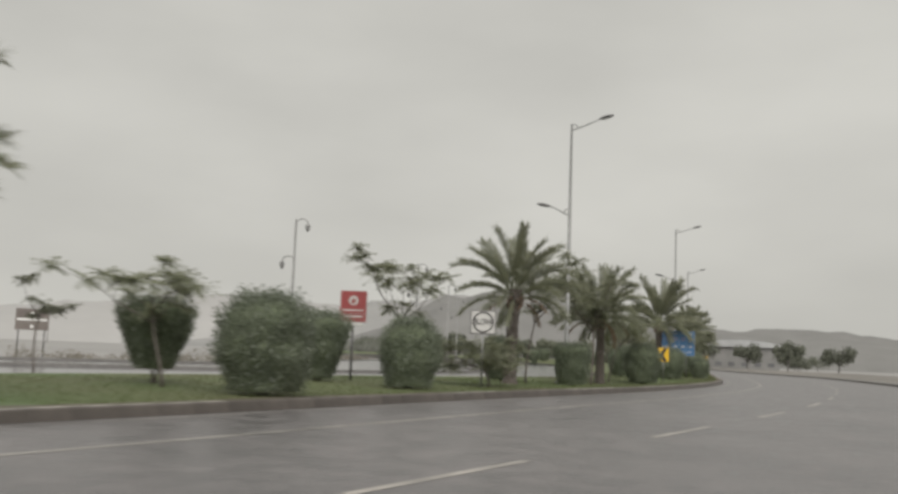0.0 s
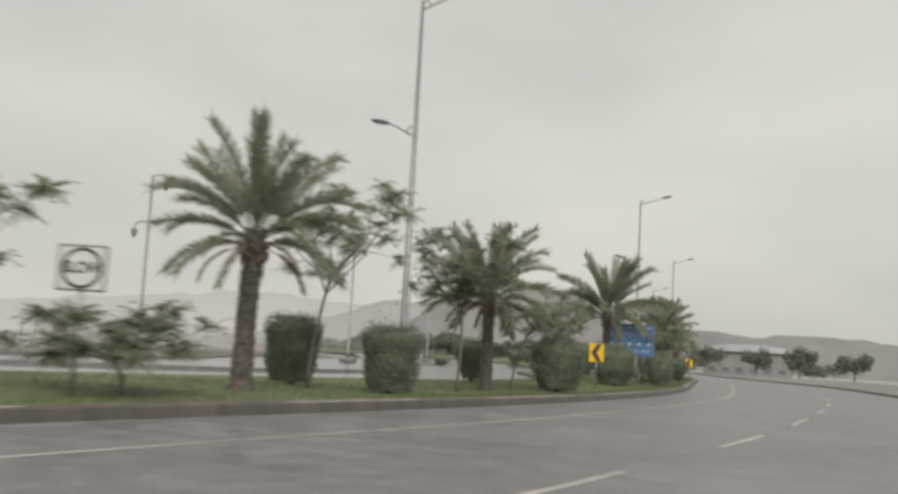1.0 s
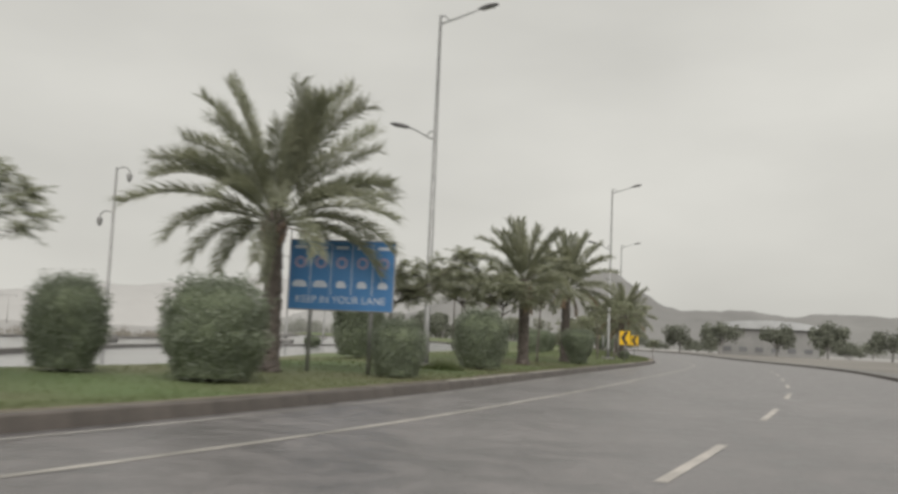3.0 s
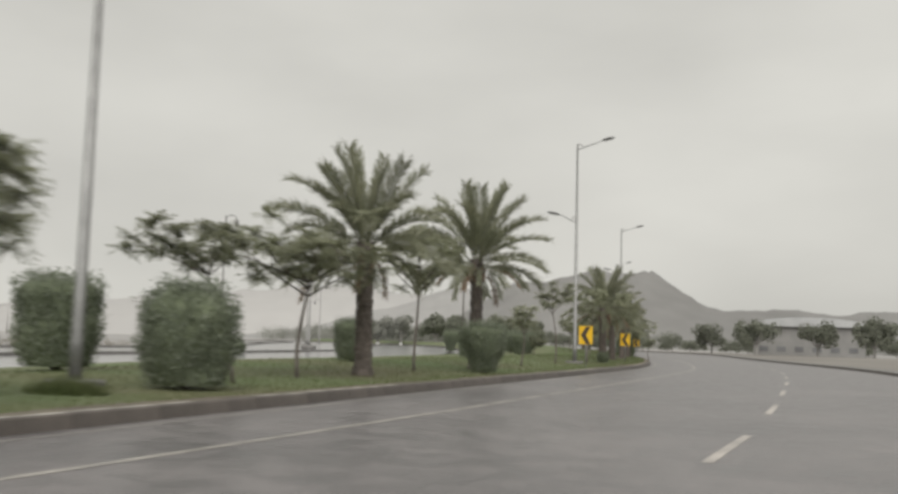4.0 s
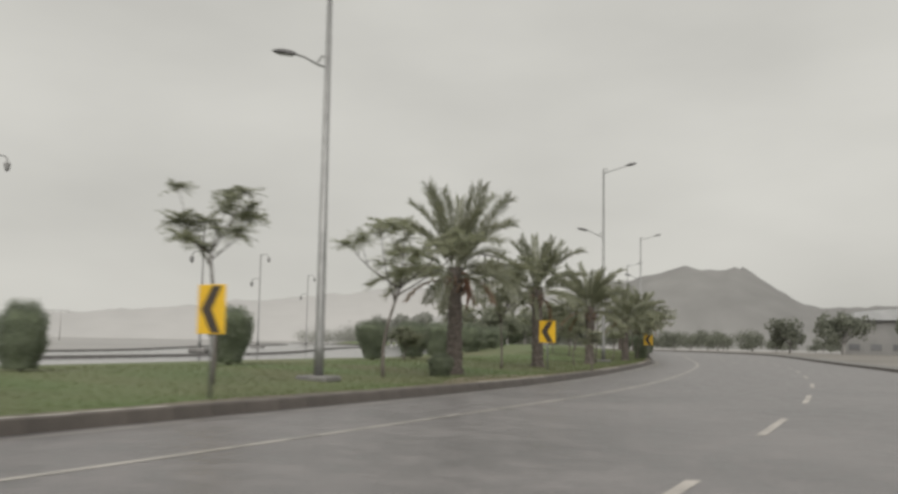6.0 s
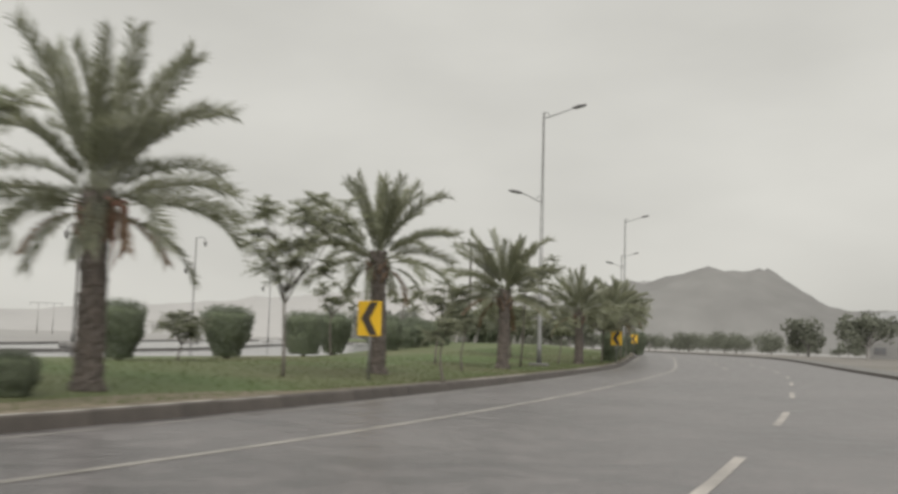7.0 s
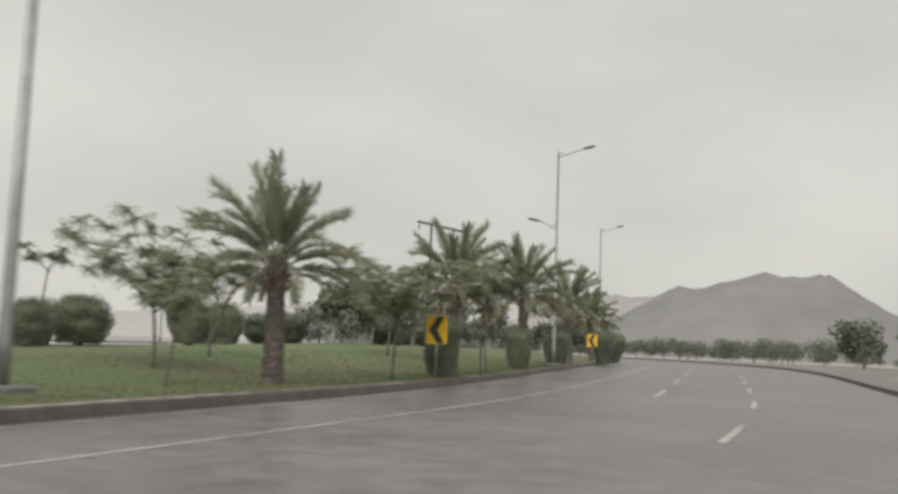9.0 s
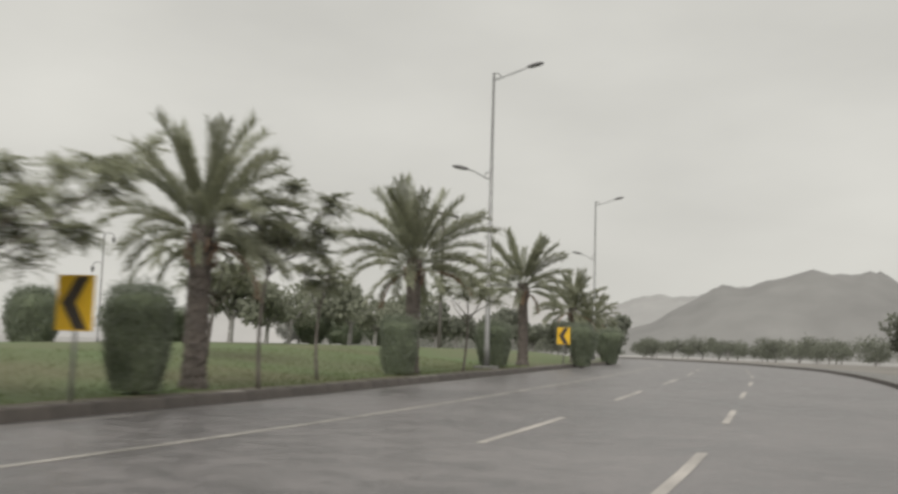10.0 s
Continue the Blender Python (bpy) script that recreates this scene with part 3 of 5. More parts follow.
def palm(x, y, heart, top, seed, label, dry=2, hang=4, count=40, thick=0.27, wind=6.0):
    """heart: height at which the leaves spring; top: height of the highest leaf tip."""
    rnd = random.Random(seed)
    turn = rnd.uniform(0, 360)
    ob = thing("date_palm", label, "palm tree", stand(x, y, turn), "palms along the median")
    h = heart + 0.15
    me, lean = trunk_mesh(h, thick, thick * 0.84, seed)
    part("trunk", me, PALM_TRUNK, ob)
    size = (top - heart) / 3.75
    for i in range(count):
        u = (i + 0.5) / count
        k = min(int(u ** 0.9 * 6), 5)
        me = FRONDS[k][rnd.randrange(3)]
        m = pose(lean, 0, h - 0.02 - 0.42 * u, rnd.uniform(-wind, wind), rnd.uniform(-wind, wind), i * 137.5 + rnd.uniform(-16, 16))
        sc = size * rnd.uniform(0.86, 1.08)
        part("frond", me, PALM_LEAF, ob, m=m @ pose(0.13, 0, 0, rnd.uniform(-25, 25)) @ Matrix.Diagonal((sc, sc, sc, 1)))
    for i in range(dry + hang):
        is_dry = i < dry
        a = (i * 0.618 % 1.0) * 360
        m = pose(lean, 0, h - 0.46, rnd.uniform(-10, 10), 0, a + rnd.uniform(-14, 14)) @ pose(0.16, 0, 0) @ Matrix.Diagonal((size * rnd.uniform(0.7, 1.0),) * 3 + (1,))
        part("dry_frond" if is_dry else "frond", (DRY if is_dry else HANG)[rnd.randrange(2)], PALM_LEAF, ob, "withered brown hanging frond" if is_dry else "", m=m)
    # stubs of cut leaves round the neck of the stem
    bm = bmesh.new()
    for i in range(16):
        a, z = i * 2.4, h - 0.5 - 0.55 * (i / 16)
        d = Vector((math.cos(a), math.sin(a), 0))
        tube(bm, [Vector((lean * 0.9, 0, z)) + d * thick * 0.75, Vector((lean * 0.9, 0, z + 0.12)) + d * (thick + 0.06), Vector((lean * 0.9, 0, z + 0.28)) + d * (thick + 0.1)], [0.06, 0.05, 0.03], 5)
    part("stem_neck", bm, LEAF_STUB, ob, "rough brown neck of cut leaf bases")
    return ob


PALM_GREEN = "green date palm with rough brown trunk on the lawn"
PALM_BROWN = "date palm with some withered brown hanging fronds on the lawn"
palm(-15.7, 9.0, 3.9, 7.2, 1, PALM_GREEN, 2, 4, 40)
palm(-15.9, 38.1, 3.95, 6.8, 2, PALM_BROWN, 3, 2, 38, wind=10)
palm(-17.6, 56.1, 4.07, 7.47, 3, PALM_BROWN, 4, 3, 40)
palm(-19.6, 78.2, 4.35, 8.4, 4, PALM_GREEN, 1, 2, 48)
palm(-21.9, 99.4, 4.0, 7.1, 5, PALM_BROWN, 3, 4, 40, wind=10)
palm(-24.2, 110.0, 4.4, 7.7, 6, "tall date palm with thin lower fronds hanging all round", 5, 8, 42, wind=3)
seventh = palm(-30.3, 137.4, 3.6, 6.7, 7, "date palm with rust-brown dead leaf strands down its trunk", 3, 3, 34)


def dead_strands(ob, height, facing, radius=0.27):
    """Long rust-brown leaf remains that hang down one side of a stem."""
    rnd = random.Random(77)
    for i in range(9):
        a = radians(facing + rnd.uniform(-45, 45)) - ob.matrix_basis.to_euler().z
        r, ln, z = radius + rnd.uniform(0.03, 0.16), rnd.uniform(0.6, 1.35), height + rnd.uniform(-0.25, 0.1)
        d = Vector((math.cos(a), math.sin(a), 0))
        side = Vector((-d.y, d.x, 0))
        bm = bmesh.new()
        pts = [d * (radius - 0.05) + Vector((0, 0, z)), d * (r + 0.06) + Vector((0, 0, z - 0.08)), d * (r + 0.1) + side * rnd.uniform(-0.06, 0.06) + Vector((0, 0, z - ln * 0.55)), d * r + side * rnd.uniform(-0.1, 0.1) + Vector((0, 0, z - ln))]
        tube(bm, pts, [0.03, 0.045, 0.04, 0.008], 5)
        part("dead_strand", bm, RUST_LEAF, ob, "rust-brown hanging strand" if i == 0 else "")


dead_strands(seventh, 3.5, 39)
palm(-34.7, 149.7, 3.7, 6.5, 8, PALM_GREEN, 1, 3, 34)
palm(-38.9, 162.2, 3.4, 6.35, 9, PALM_BROWN, 4, 0, wind=13)
palm(-44.6, 177.9, 3.2, 5.85, 10, PALM_GREEN, 1)
palm(-49.8, 190.5, 3.55, 6.15, 11, PALM_BROWN, 2)
palm(-55.5, 202.3, 3.95, 7.0, 12, PALM_GREEN, 2)
palm(-62.8, 216.8, 4.1, 7.0, 13, PALM_GREEN, 2)
palm(-70.8, 231.5, 3.6, 6.4, 14, PALM_GREEN, 2)
palm(-81.0, 247.0, 3.5, 6.2, 15, PALM_GREEN, 2)


# ---- clipped shrubs ----
def shrub_meshes(seed, flat, boxy=False):
    """A clipped shrub one metre high and one wide: a core painted dark as inner shade, many small leaves over an uneven
    skin.
    """
    rnd = random.Random(seed)
    off = Vector((seed * 3.1, 0, 0))
    def skin(a, v):
        # v 0 bottom to 1 top: narrow foot, wide shoulder, flattish or domed top
        prof = ((0.5 + 0.5 * smooth01(-0.1, 0.75, v)) if flat else (0.78 + 0.22 * smooth01(0.0, 0.45, v))) * (1 - (0.2 if flat else 0.36) * smooth01(0.86 if flat else 0.72, 1.0, v) ** 1.5)
        if boxy:
            prof = (0.8 + 0.2 * smooth01(0.0, 0.35, v)) * (1 - 0.14 * smooth01(0.9, 1.0, v))
        if v > 0.99:
            prof *= 0.85
        n = noise.noise(Vector((math.cos(a) * 1.7, math.sin(a) * 1.7, v * 3.0)) + off)
        n2 = noise.noise(Vector((math.cos(a) * 5, math.sin(a) * 5, v * 8.0)) + off)
        r = 0.5 * prof * (1 + 0.2 * n + 0.07 * n2)
        return Vector((r * math.cos(a), r * math.sin(a), 0.06 + 0.94 * v * (1 + 0.05 * n)))
    vs, fs, sides, rows = [], [], 20, 12
    for i in range(rows + 1):
        for k in range(sides):
            p = skin(k * math.tau / sides, i / rows)
            vs.append((p.x * 0.86, p.y * 0.86, 0.05 + (p.z - 0.05) * 0.95))
    for i in range(rows):
        for k in range(sides):
            fs.append((i * sides + k, i * sides + (k + 1) % sides, (i + 1) * sides + (k + 1) % sides, (i + 1) * sides + k))
    fs.append(tuple(rows * sides + k for k in range(sides)))
    fs.append(tuple(range(sides))[::-1])
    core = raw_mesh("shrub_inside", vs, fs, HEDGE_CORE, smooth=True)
    vs, fs = [], []
    for _ in range(13000):
        a = rnd.uniform(0, math.tau)
        v = rnd.random() ** 0.8
        top = rnd.random() < 0.16
        p = skin(a, 1.0 if top else v)
        if top:
            k = math.sqrt(rnd.random())
            p = Vector((p.x * k * 1.1, p.y * k * 1.1, p.z + 0.02 * (1 - k)))
        p = p * (rnd.uniform(0.84, 1.03) if rnd.random() < 0.9 else rnd.uniform(1.0, 1.1))
        d = Vector((rnd.gauss(0, 1), rnd.gauss(0, 1), rnd.gauss(0.3, 0.8))).normalized()
        e = d.cross(Vector((rnd.gauss(0, 1), rnd.gauss(0, 1), rnd.gauss(0, 1)))).normalized()
        ln, wd = rnd.uniform(0.022, 0.046), rnd.uniform(0.007, 0.013)
        b = len(vs)
        vs.extend([tuple(p), tuple(p + d * ln * 0.5 + e * wd), tuple(p + d * ln), tuple(p + d * ln * 0.5 - e * wd)])
        fs.append((b, b + 1, b + 2, b + 3))
    return core, raw_mesh("leaves", vs, fs, HEDGE_LEAF)


SHRUBS = [shrub_meshes(11 + k, k % 2 == 0, k == 2) for k in range(4)]
_stem = bmesh.new()
for k in range(5):
    a = k * 1.3
    tube(_stem, [(0.02 * math.cos(a), 0.02 * math.sin(a), -0.04), (0.10 * math.cos(a), 0.10 * math.sin(a), 0.16), (0.2 * math.cos(a), 0.2 * math.sin(a), 0.42)], [0.022, 0.016, 0.008], 6)
STEMS = mesh_of(_stem, "stems", BARK)


def shrub(x, y, width, top, kind, label="dark green clipped shrub on the median lawn", deep=None):
    m = stand(x, y, (x * 53 + y * 17) % 360)
    ob = thing("clipped_shrub", label, "shrub", m, "shrubs on the median")
    h = top - m.translation.z
    sc = Matrix.Diagonal((width, deep or width, h, 1))
    core, leaves = SHRUBS[kind % 4]
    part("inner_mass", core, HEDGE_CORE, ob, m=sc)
    part("foliage", leaves, HEDGE_LEAF, ob, m=sc)
    part("stems", STEMS, BARK, ob, m=sc)
    return ob


VASE = "large vase-shaped clipped green shrub on the lawn"
shrub(-14.2, 18.8, 2.3, 2.55, 1, "large dense green shrub standing near the kerb")
shrub(-18.3, 27.2, 1.95, 2.55, 0)
shrub(-14.7, 27.0, 1.95, 2.35, 1, "rounded green shrub standing near the kerb")
shrub(-18.9, 44.2, 1.65, 2.25, 2, "box-shaped clipped shrub behind a palm")
shrub(-15.3, 44.3, 1.65, 2.05, 2, "box-shaped clipped shrub beside a lamp post")
shrub(-20.7, 61.0, 1.6, 2.1, 0)
shrub(-16.5, 61.6, 2.35, 2.4, 1, "broad rounded shrub with loose growth near the kerb")
shrub(-17.7, 74.0, 2.35, 2.35, 1, "broad rounded shrub beside the blue sign")
shrub(-21.2, 72.8, 1.8, 2.3, 1)
shrub(-19.3, 90.0, 2.0, 2.35, 1, "dense shrub with ragged top on the lawn")
shrub(-16.7, 80.2, 1.5, 1.7, 1)
shrub(-26.2, 91.9, 2.1, 2.75, 2, "tall upright green shrub behind a lamp post")
shrub(-22.3, 107.4, 1.75, 2.05, 0, VASE)
shrub(-27.9, 106.6, 1.45, 2.1, 2, "small box-clipped shrub on bare stems")
shrub(-35.5, 131.9, 1.5, 2.3, 0, VASE)
shrub(-32.4, 123.0, 1.1, 2.05, 1, "thin sparse shrub on a bare stem")
shrub(-29.5, 135.6, 0.8, 0.95, 1, "small low loose fresh-green bush beside a palm")
shrub(-81.1, 206.0, 6.2, 3.1, 2, "wide hedge-like shrub at the back of the lawn", 3.0)
shrub(-52.3, 165.0, 2.0, 2.6, 0)
shrub(-42.9, 150.4, 1.8, 2.3, 0, VASE)
shrub(-47.5, 158.4, 1.65, 2.4, 2, "dense upright clipped shrub at the back of the lawn")
shrub(-40.4, 144.4, 1.5, 2.2, 0, VASE)
shrub(-56.1, 173.2, 2.4, 2.75, 1)
shrub(-59.2, 180.0, 2.2, 2.65, 1)
shrub(-63.1, 187.3, 1.8, 2.8, 1)
shrub(-68.4, 190.5, 2.0, 2.8, 0)
shrub(-74.2, 196.7, 2.4, 3.35, 1)
shrub(-77.3, 203.4, 2.2, 3.15, 0)
shrub(-71.6, 184.0, 2.0, 2.8, 0)
shrub(-84.0, 219.5, 2.6, 3.1, 0)
shrub(-88.5, 226.0, 3.0, 3.2, 1)
shrub(-92.0, 233.0, 3.4, 3.2, 0)
shrub(-58.0, 177.5, 1.3, 2.35, 1)
shrub(-48.4, 188.4, 1.25, 2.3, 2, "narrow upright shrub in front of a palm")
shrub(-54.7, 201.0, 1.2, 2.25, 2, "narrow upright shrub beside a palm trunk")
shrub(-60.0, 211.5, 1.5, 2.45, 2, "narrow upright shrub beside a palm trunk")
shrub(-66.0, 226.0, 1.8, 2.9, 0)
shrub(-74.0, 240.0, 2.0, 3.0, 0)
shrub(-82.0, 251.0, 2.2, 3.0, 0)


shrub(-60.4, 133.2, 1.6, 0.98, 1, "low wispy grey-green bush by the far kerb")


# ---- overgrown grass at a lamp foot ----
def grass_tussock(x, y, half, tall, seed):
    rnd = random.Random(seed)
    ob = thing("grass_tussock", "low tussock of overgrown olive-green grass at a lamp foot", "grass", stand(x, y, 20, sink=0.0))
    vs, fs = [], []
    for _ in range(2600):
        a, q = rnd.uniform(0, math.tau), math.sqrt(rnd.random())
        p = Vector((half * q * math.cos(a), half * 0.7 * q * math.sin(a), -0.03))
        d = Vector((p.x * 0.35 + rnd.uniform(-0.12, 0.12), p.y * 0.35 + rnd.uniform(-0.12, 0.12), tall * (1 - 0.75 * q * q) * rnd.uniform(0.6, 1.1)))
        w = Vector((math.cos(a * 7), math.sin(a * 7), 0)) * 0.008
        b = len(vs)
        vs.extend([tuple(p - w), tuple(p + w), tuple(p + d)])
        fs.append((b, b + 1, b + 2))
    part("tuft", raw_mesh("tuft", vs, fs, BLADE), BLADE, ob)


grass_tussock(-19.25, 87.1, 0.68, 0.42, 88)


# ---- young feathery trees ----
def young_tree(x, y, height, spread, seed, lean=(0.0, 0.0), label="young thin tree with sparse feathery foliage", fork=0.55, clumps=16, thin=0.052, flat=0.5, base=None, low=0.66):
    """A thin bent stem that forks into limbs ending in flat clumps of small leaves."""
    rnd = random.Random(seed)
    m = stand(x, y) if base is None else pose(x, y, base)
    ob = thing("young_tree", label, "tree", m, "young trees on the median")
    bm = bmesh.new()
    tips = []
    lx, ly = lean
    stem = []
    for i in range(7):
        u = i / 6 * fork
        stem.append(Vector((lx * u * u / max(fork, 0.1) + 0.06 * math.sin(u * 7 + seed), ly * u * u + 0.05 * math.cos(u * 6 + seed), -0.05 + height * u)))
    tube(bm, stem, [thin * (1 - 0.45 * i / 6) for i in range(7)], 8)
    limbs = min(9, max(3, clumps // 4))
    for k in range(limbs):
        a = k * math.tau / limbs + rnd.uniform(-0.5, 0.5)
        start = stem[-1] if k % 2 == 0 else stem[-2].lerp(stem[-1], rnd.random())
        out = spread * rnd.uniform(0.55, 1.0) * 0.5
        end = Vector((lx * 0.9 + out * math.cos(a), ly + out * math.sin(a), height * rnd.uniform(low, 1.0)))
        mid = start.lerp(end, 0.5) + Vector((0.1 * math.cos(a), 0.1 * math.sin(a), -0.12 * (end.z - start.z) + 0.1))
        tube(bm, [start, start.lerp(mid, 0.6), mid, end], [thin * 0.5, thin * 0.38, thin * 0.28, thin * 0.1], 6)
        tips.append(end)
        for _ in range(max(1, clumps // limbs - 1)):
            q = start.lerp(mid, rnd.uniform(0.5, 1.0)) if rnd.random() < 0.35 else mid.lerp(end, rnd.uniform(0.0, 0.9))
            e = q + Vector((rnd.uniform(-1, 1) * spread * 0.22, rnd.uniform(-1, 1) * spread * 0.22, rnd.uniform(-0.08, 0.3) * spread * 0.7))
            tube(bm, [q, q.lerp(e, 0.5) + Vector((0, 0, 0.04)), e], [thin * 0.2, thin * 0.14, thin * 0.06], 5)
            tips.append(e)
    part("trunk", bm, BARK, ob, smooth=True)
    vs, fs = [], []
    for c in tips:
        for _ in range(rnd.randint(15, 22)):
            a = rnd.uniform(0, math.tau)
            ln = rnd.uniform(0.26, 0.52) * (0.75 + 0.1 * spread)
            d = Vector((math.cos(a), math.sin(a), rnd.uniform(-0.9, 0.8) * flat * 1.4)).normalized()
            side = d.cross(Vector((0, 0, 1))).normalized()
            pairs = 13
            for i in range(1, pairs + 1):
                q = c + d * ln * i / pairs + Vector((0, 0, -0.12 * ln * (i / pairs) ** 2))
                for sg in (-1, 1):
                    w = ln * 0.24 * math.sin(math.pi * (0.15 + 0.75 * i / pairs)) * rnd.uniform(0.8, 1.2)
                    t = q + side * sg * w + d * 0.04 + Vector((0, 0, rnd.uniform(-0.05, 0.03)))
                    b = len(vs)
                    h = d * 0.011
                    vs.extend([tuple(q - h), tuple(q + h), tuple(t + h * 0.9), tuple(t - h * 0.9)])
                    fs.append((b, b + 1, b + 2, b + 3))
    part("crown", raw_mesh("crown", vs, fs, FEATHER_LEAF), FEATHER_LEAF, ob)
    return ob


LEANING = "thin tree leaning over with flat feathery branches"
SPARSE = "young thin tree with sparse feathery foliage"
DENSE = "small tree with a broad dense feathery crown"
SAPLING = "thin sapling tied upright with few leaves"
young_tree(-17.2, 18.6, 2.75, 4.4, 1, (-0.5, -0.2), LEANING, 0.72, 20, low=0.84)
young_tree(-32.1, 27.5, 3.9, 1.8, 2, (0, 0), SPARSE, 0.6, 14)
young_tree(-16.9, 30.6, 4.6, 3.6, 3, (-0.4, -0.2), SPARSE, 0.5, 28, low=0.75)
young_tree(-14.6, 32.9, 1.6, 4.3, 31, (-0.5, 0.0), "low spreading young tree by the slow sign", 0.45, 36, low=0.5)
young_tree(-16.8, 42.3, 6.6, 4.8, 4, (0.6, 0.4), SPARSE, 0.5, 44, 0.062)
young_tree(-16.6, 51.5, 6.2, 4.2, 5, (-0.1, 0.2), DENSE, 0.52, 64, 0.072)
young_tree(-18.4, 60.5, 4.2, 4.8, 6, (1.2, 0.5), LEANING, 0.62, 36, low=0.72)
young_tree(-18.2, 68.4, 4.8, 3.6, 7, (-1.4, -0.2), LEANING, 0.56, 40)
young_tree(-19.0, 83.0, 4.1, 4.6, 33, (0.5, 0.4), DENSE, 0.55, 60, 0.062, low=0.55)
young_tree(-20.6, 92.6, 3.9, 3.0, 8, (-1.3, -0.3), SPARSE, 0.68, 28, low=0.86)
young_tree(-40.0, 146.3, 1.5, 1.7, 41, (0.1, 0), "low spreading shrubby young tree on the lawn", 0.4, 16, 0.04)
young_tree(-21.6, 96.1, 3.95, 4.8, 9, (0.2, 0.1), DENSE, 0.68, 56, 0.062, low=0.84)
young_tree(-23.3, 104.3, 5.0, 3.2, 10, (-0.2, 0.3), DENSE, 0.62, 44, 0.06)
young_tree(-26.0, 117.5, 2.9, 1.1, 11, (0.1, 0), SAPLING, 0.55, 9)
young_tree(-27.9, 125.1, 5.0, 2.6, 12, (-0.3, 0.1), SPARSE, 0.62, 20)
young_tree(-29.3, 132.6, 4.4, 4.2, 34, (0.5, 0.5), "thin grey tree with a wide flat feathery crown", 0.62, 28, 0.06, low=0.86)
young_tree(-33.4, 144.7, 4.7, 3.3, 13, (0.1, 0.2), "thin tree with a flat feathery top on forked stems", 0.48, 44, low=0.86)
young_tree(-31.2, 148.6, 1.9, 0.8, 14, (0, 0), SAPLING, 0.7, 5, 0.04)
young_tree(-36.6, 156.4, 2.2, 0.9, 15, (0, 0), SAPLING, 0.7, 6, 0.04)
young_tree(-41.5, 160.8, 4.0, 3.2, 16, (0.3, 0), SPARSE, 0.55, 20)

young_tree(-40.6, 166.0, 5.2, 3.9, 18, (0.25, 0.3), LEANING, 0.74, 30, low=0.84)
young_tree(-46.8, 184.3, 3.95, 4.8, 19, (0.5, 0.2), DENSE, 0.55, 64, low=0.78)
young_tree(-49.6, 192.0, 4.8, 3.0, 20, (0.4, 0.2), DENSE, 0.62, 44)
young_tree(-52.7, 196.1, 3.7, 2.0, 21, (-0.2, 0.1), SPARSE, 0.6, 16)
young_tree(-53.5, 182.0, 4.4, 3.6, 22, (0.2, 0.1), DENSE, 0.5, 30)
young_tree(-60.0, 197.0, 4.6, 4.6, 23, (0.2, 0.1), DENSE, 0.45, 36, 0.072)
young_tree(-57.0, 206.5, 4.4, 3.2, 24, (0.2, 0.1), DENSE, 0.5, 26)
young_tree(-49.1, 177.1, 4.5, 4.8, 25, (-0.3, 0.1), DENSE, 0.42, 56, 0.062, low=0.6)
young_tree(-59.5, 178.7, 4.4, 2.2, 27, (0, 0), SPARSE, 0.66, 14, low=0.8)
young_tree(-49.0, 161.5, 3.9, 2.6, 26, (0.2, 0.1), SPARSE, 0.55, 20)


def stem_shrub(x, y, stem, width, top, kind=1, label="small round clipped shrub on a bare thin stem"):
    m = stand(x, y, 40)
    ob = thing("standard_shrub", label, "shrub", m, "shrubs on the median")
    h = top - m.translation.z
    bm = bmesh.new()
    for k in range(3):
        a, r = k * 2.1, 0.12 * width - 0.1
        tube(bm, [(0.03 * math.cos(a), 0.03 * math.sin(a), -0.05), (0.03 + r * 0.4 * math.cos(a), r * 0.4 * math.sin(a), stem * 0.6), (r * math.cos(a), r * math.sin(a), stem + 0.3)], [0.045, 0.035, 0.025], 8)
    part("stem", bm, BARK, ob, smooth=True)
    sc = pose(0, 0, stem) @ Matrix.Diagonal((width, width, h - stem, 1))
    core, leaves = SHRUBS[kind]
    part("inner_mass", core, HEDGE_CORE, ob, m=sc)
    part("foliage", leaves, HEDGE_LEAF, ob, m=sc)


stem_shrub(-18.4, 19.6, 0.3, 1.95, 2.5, 0, "vase-shaped clipped green shrub on a short bare stem")
young_tree(-43.7, 174.3, 2.6, 1.5, 17, (0.1, 0.0), SAPLING, 0.6, 12, 0.045)


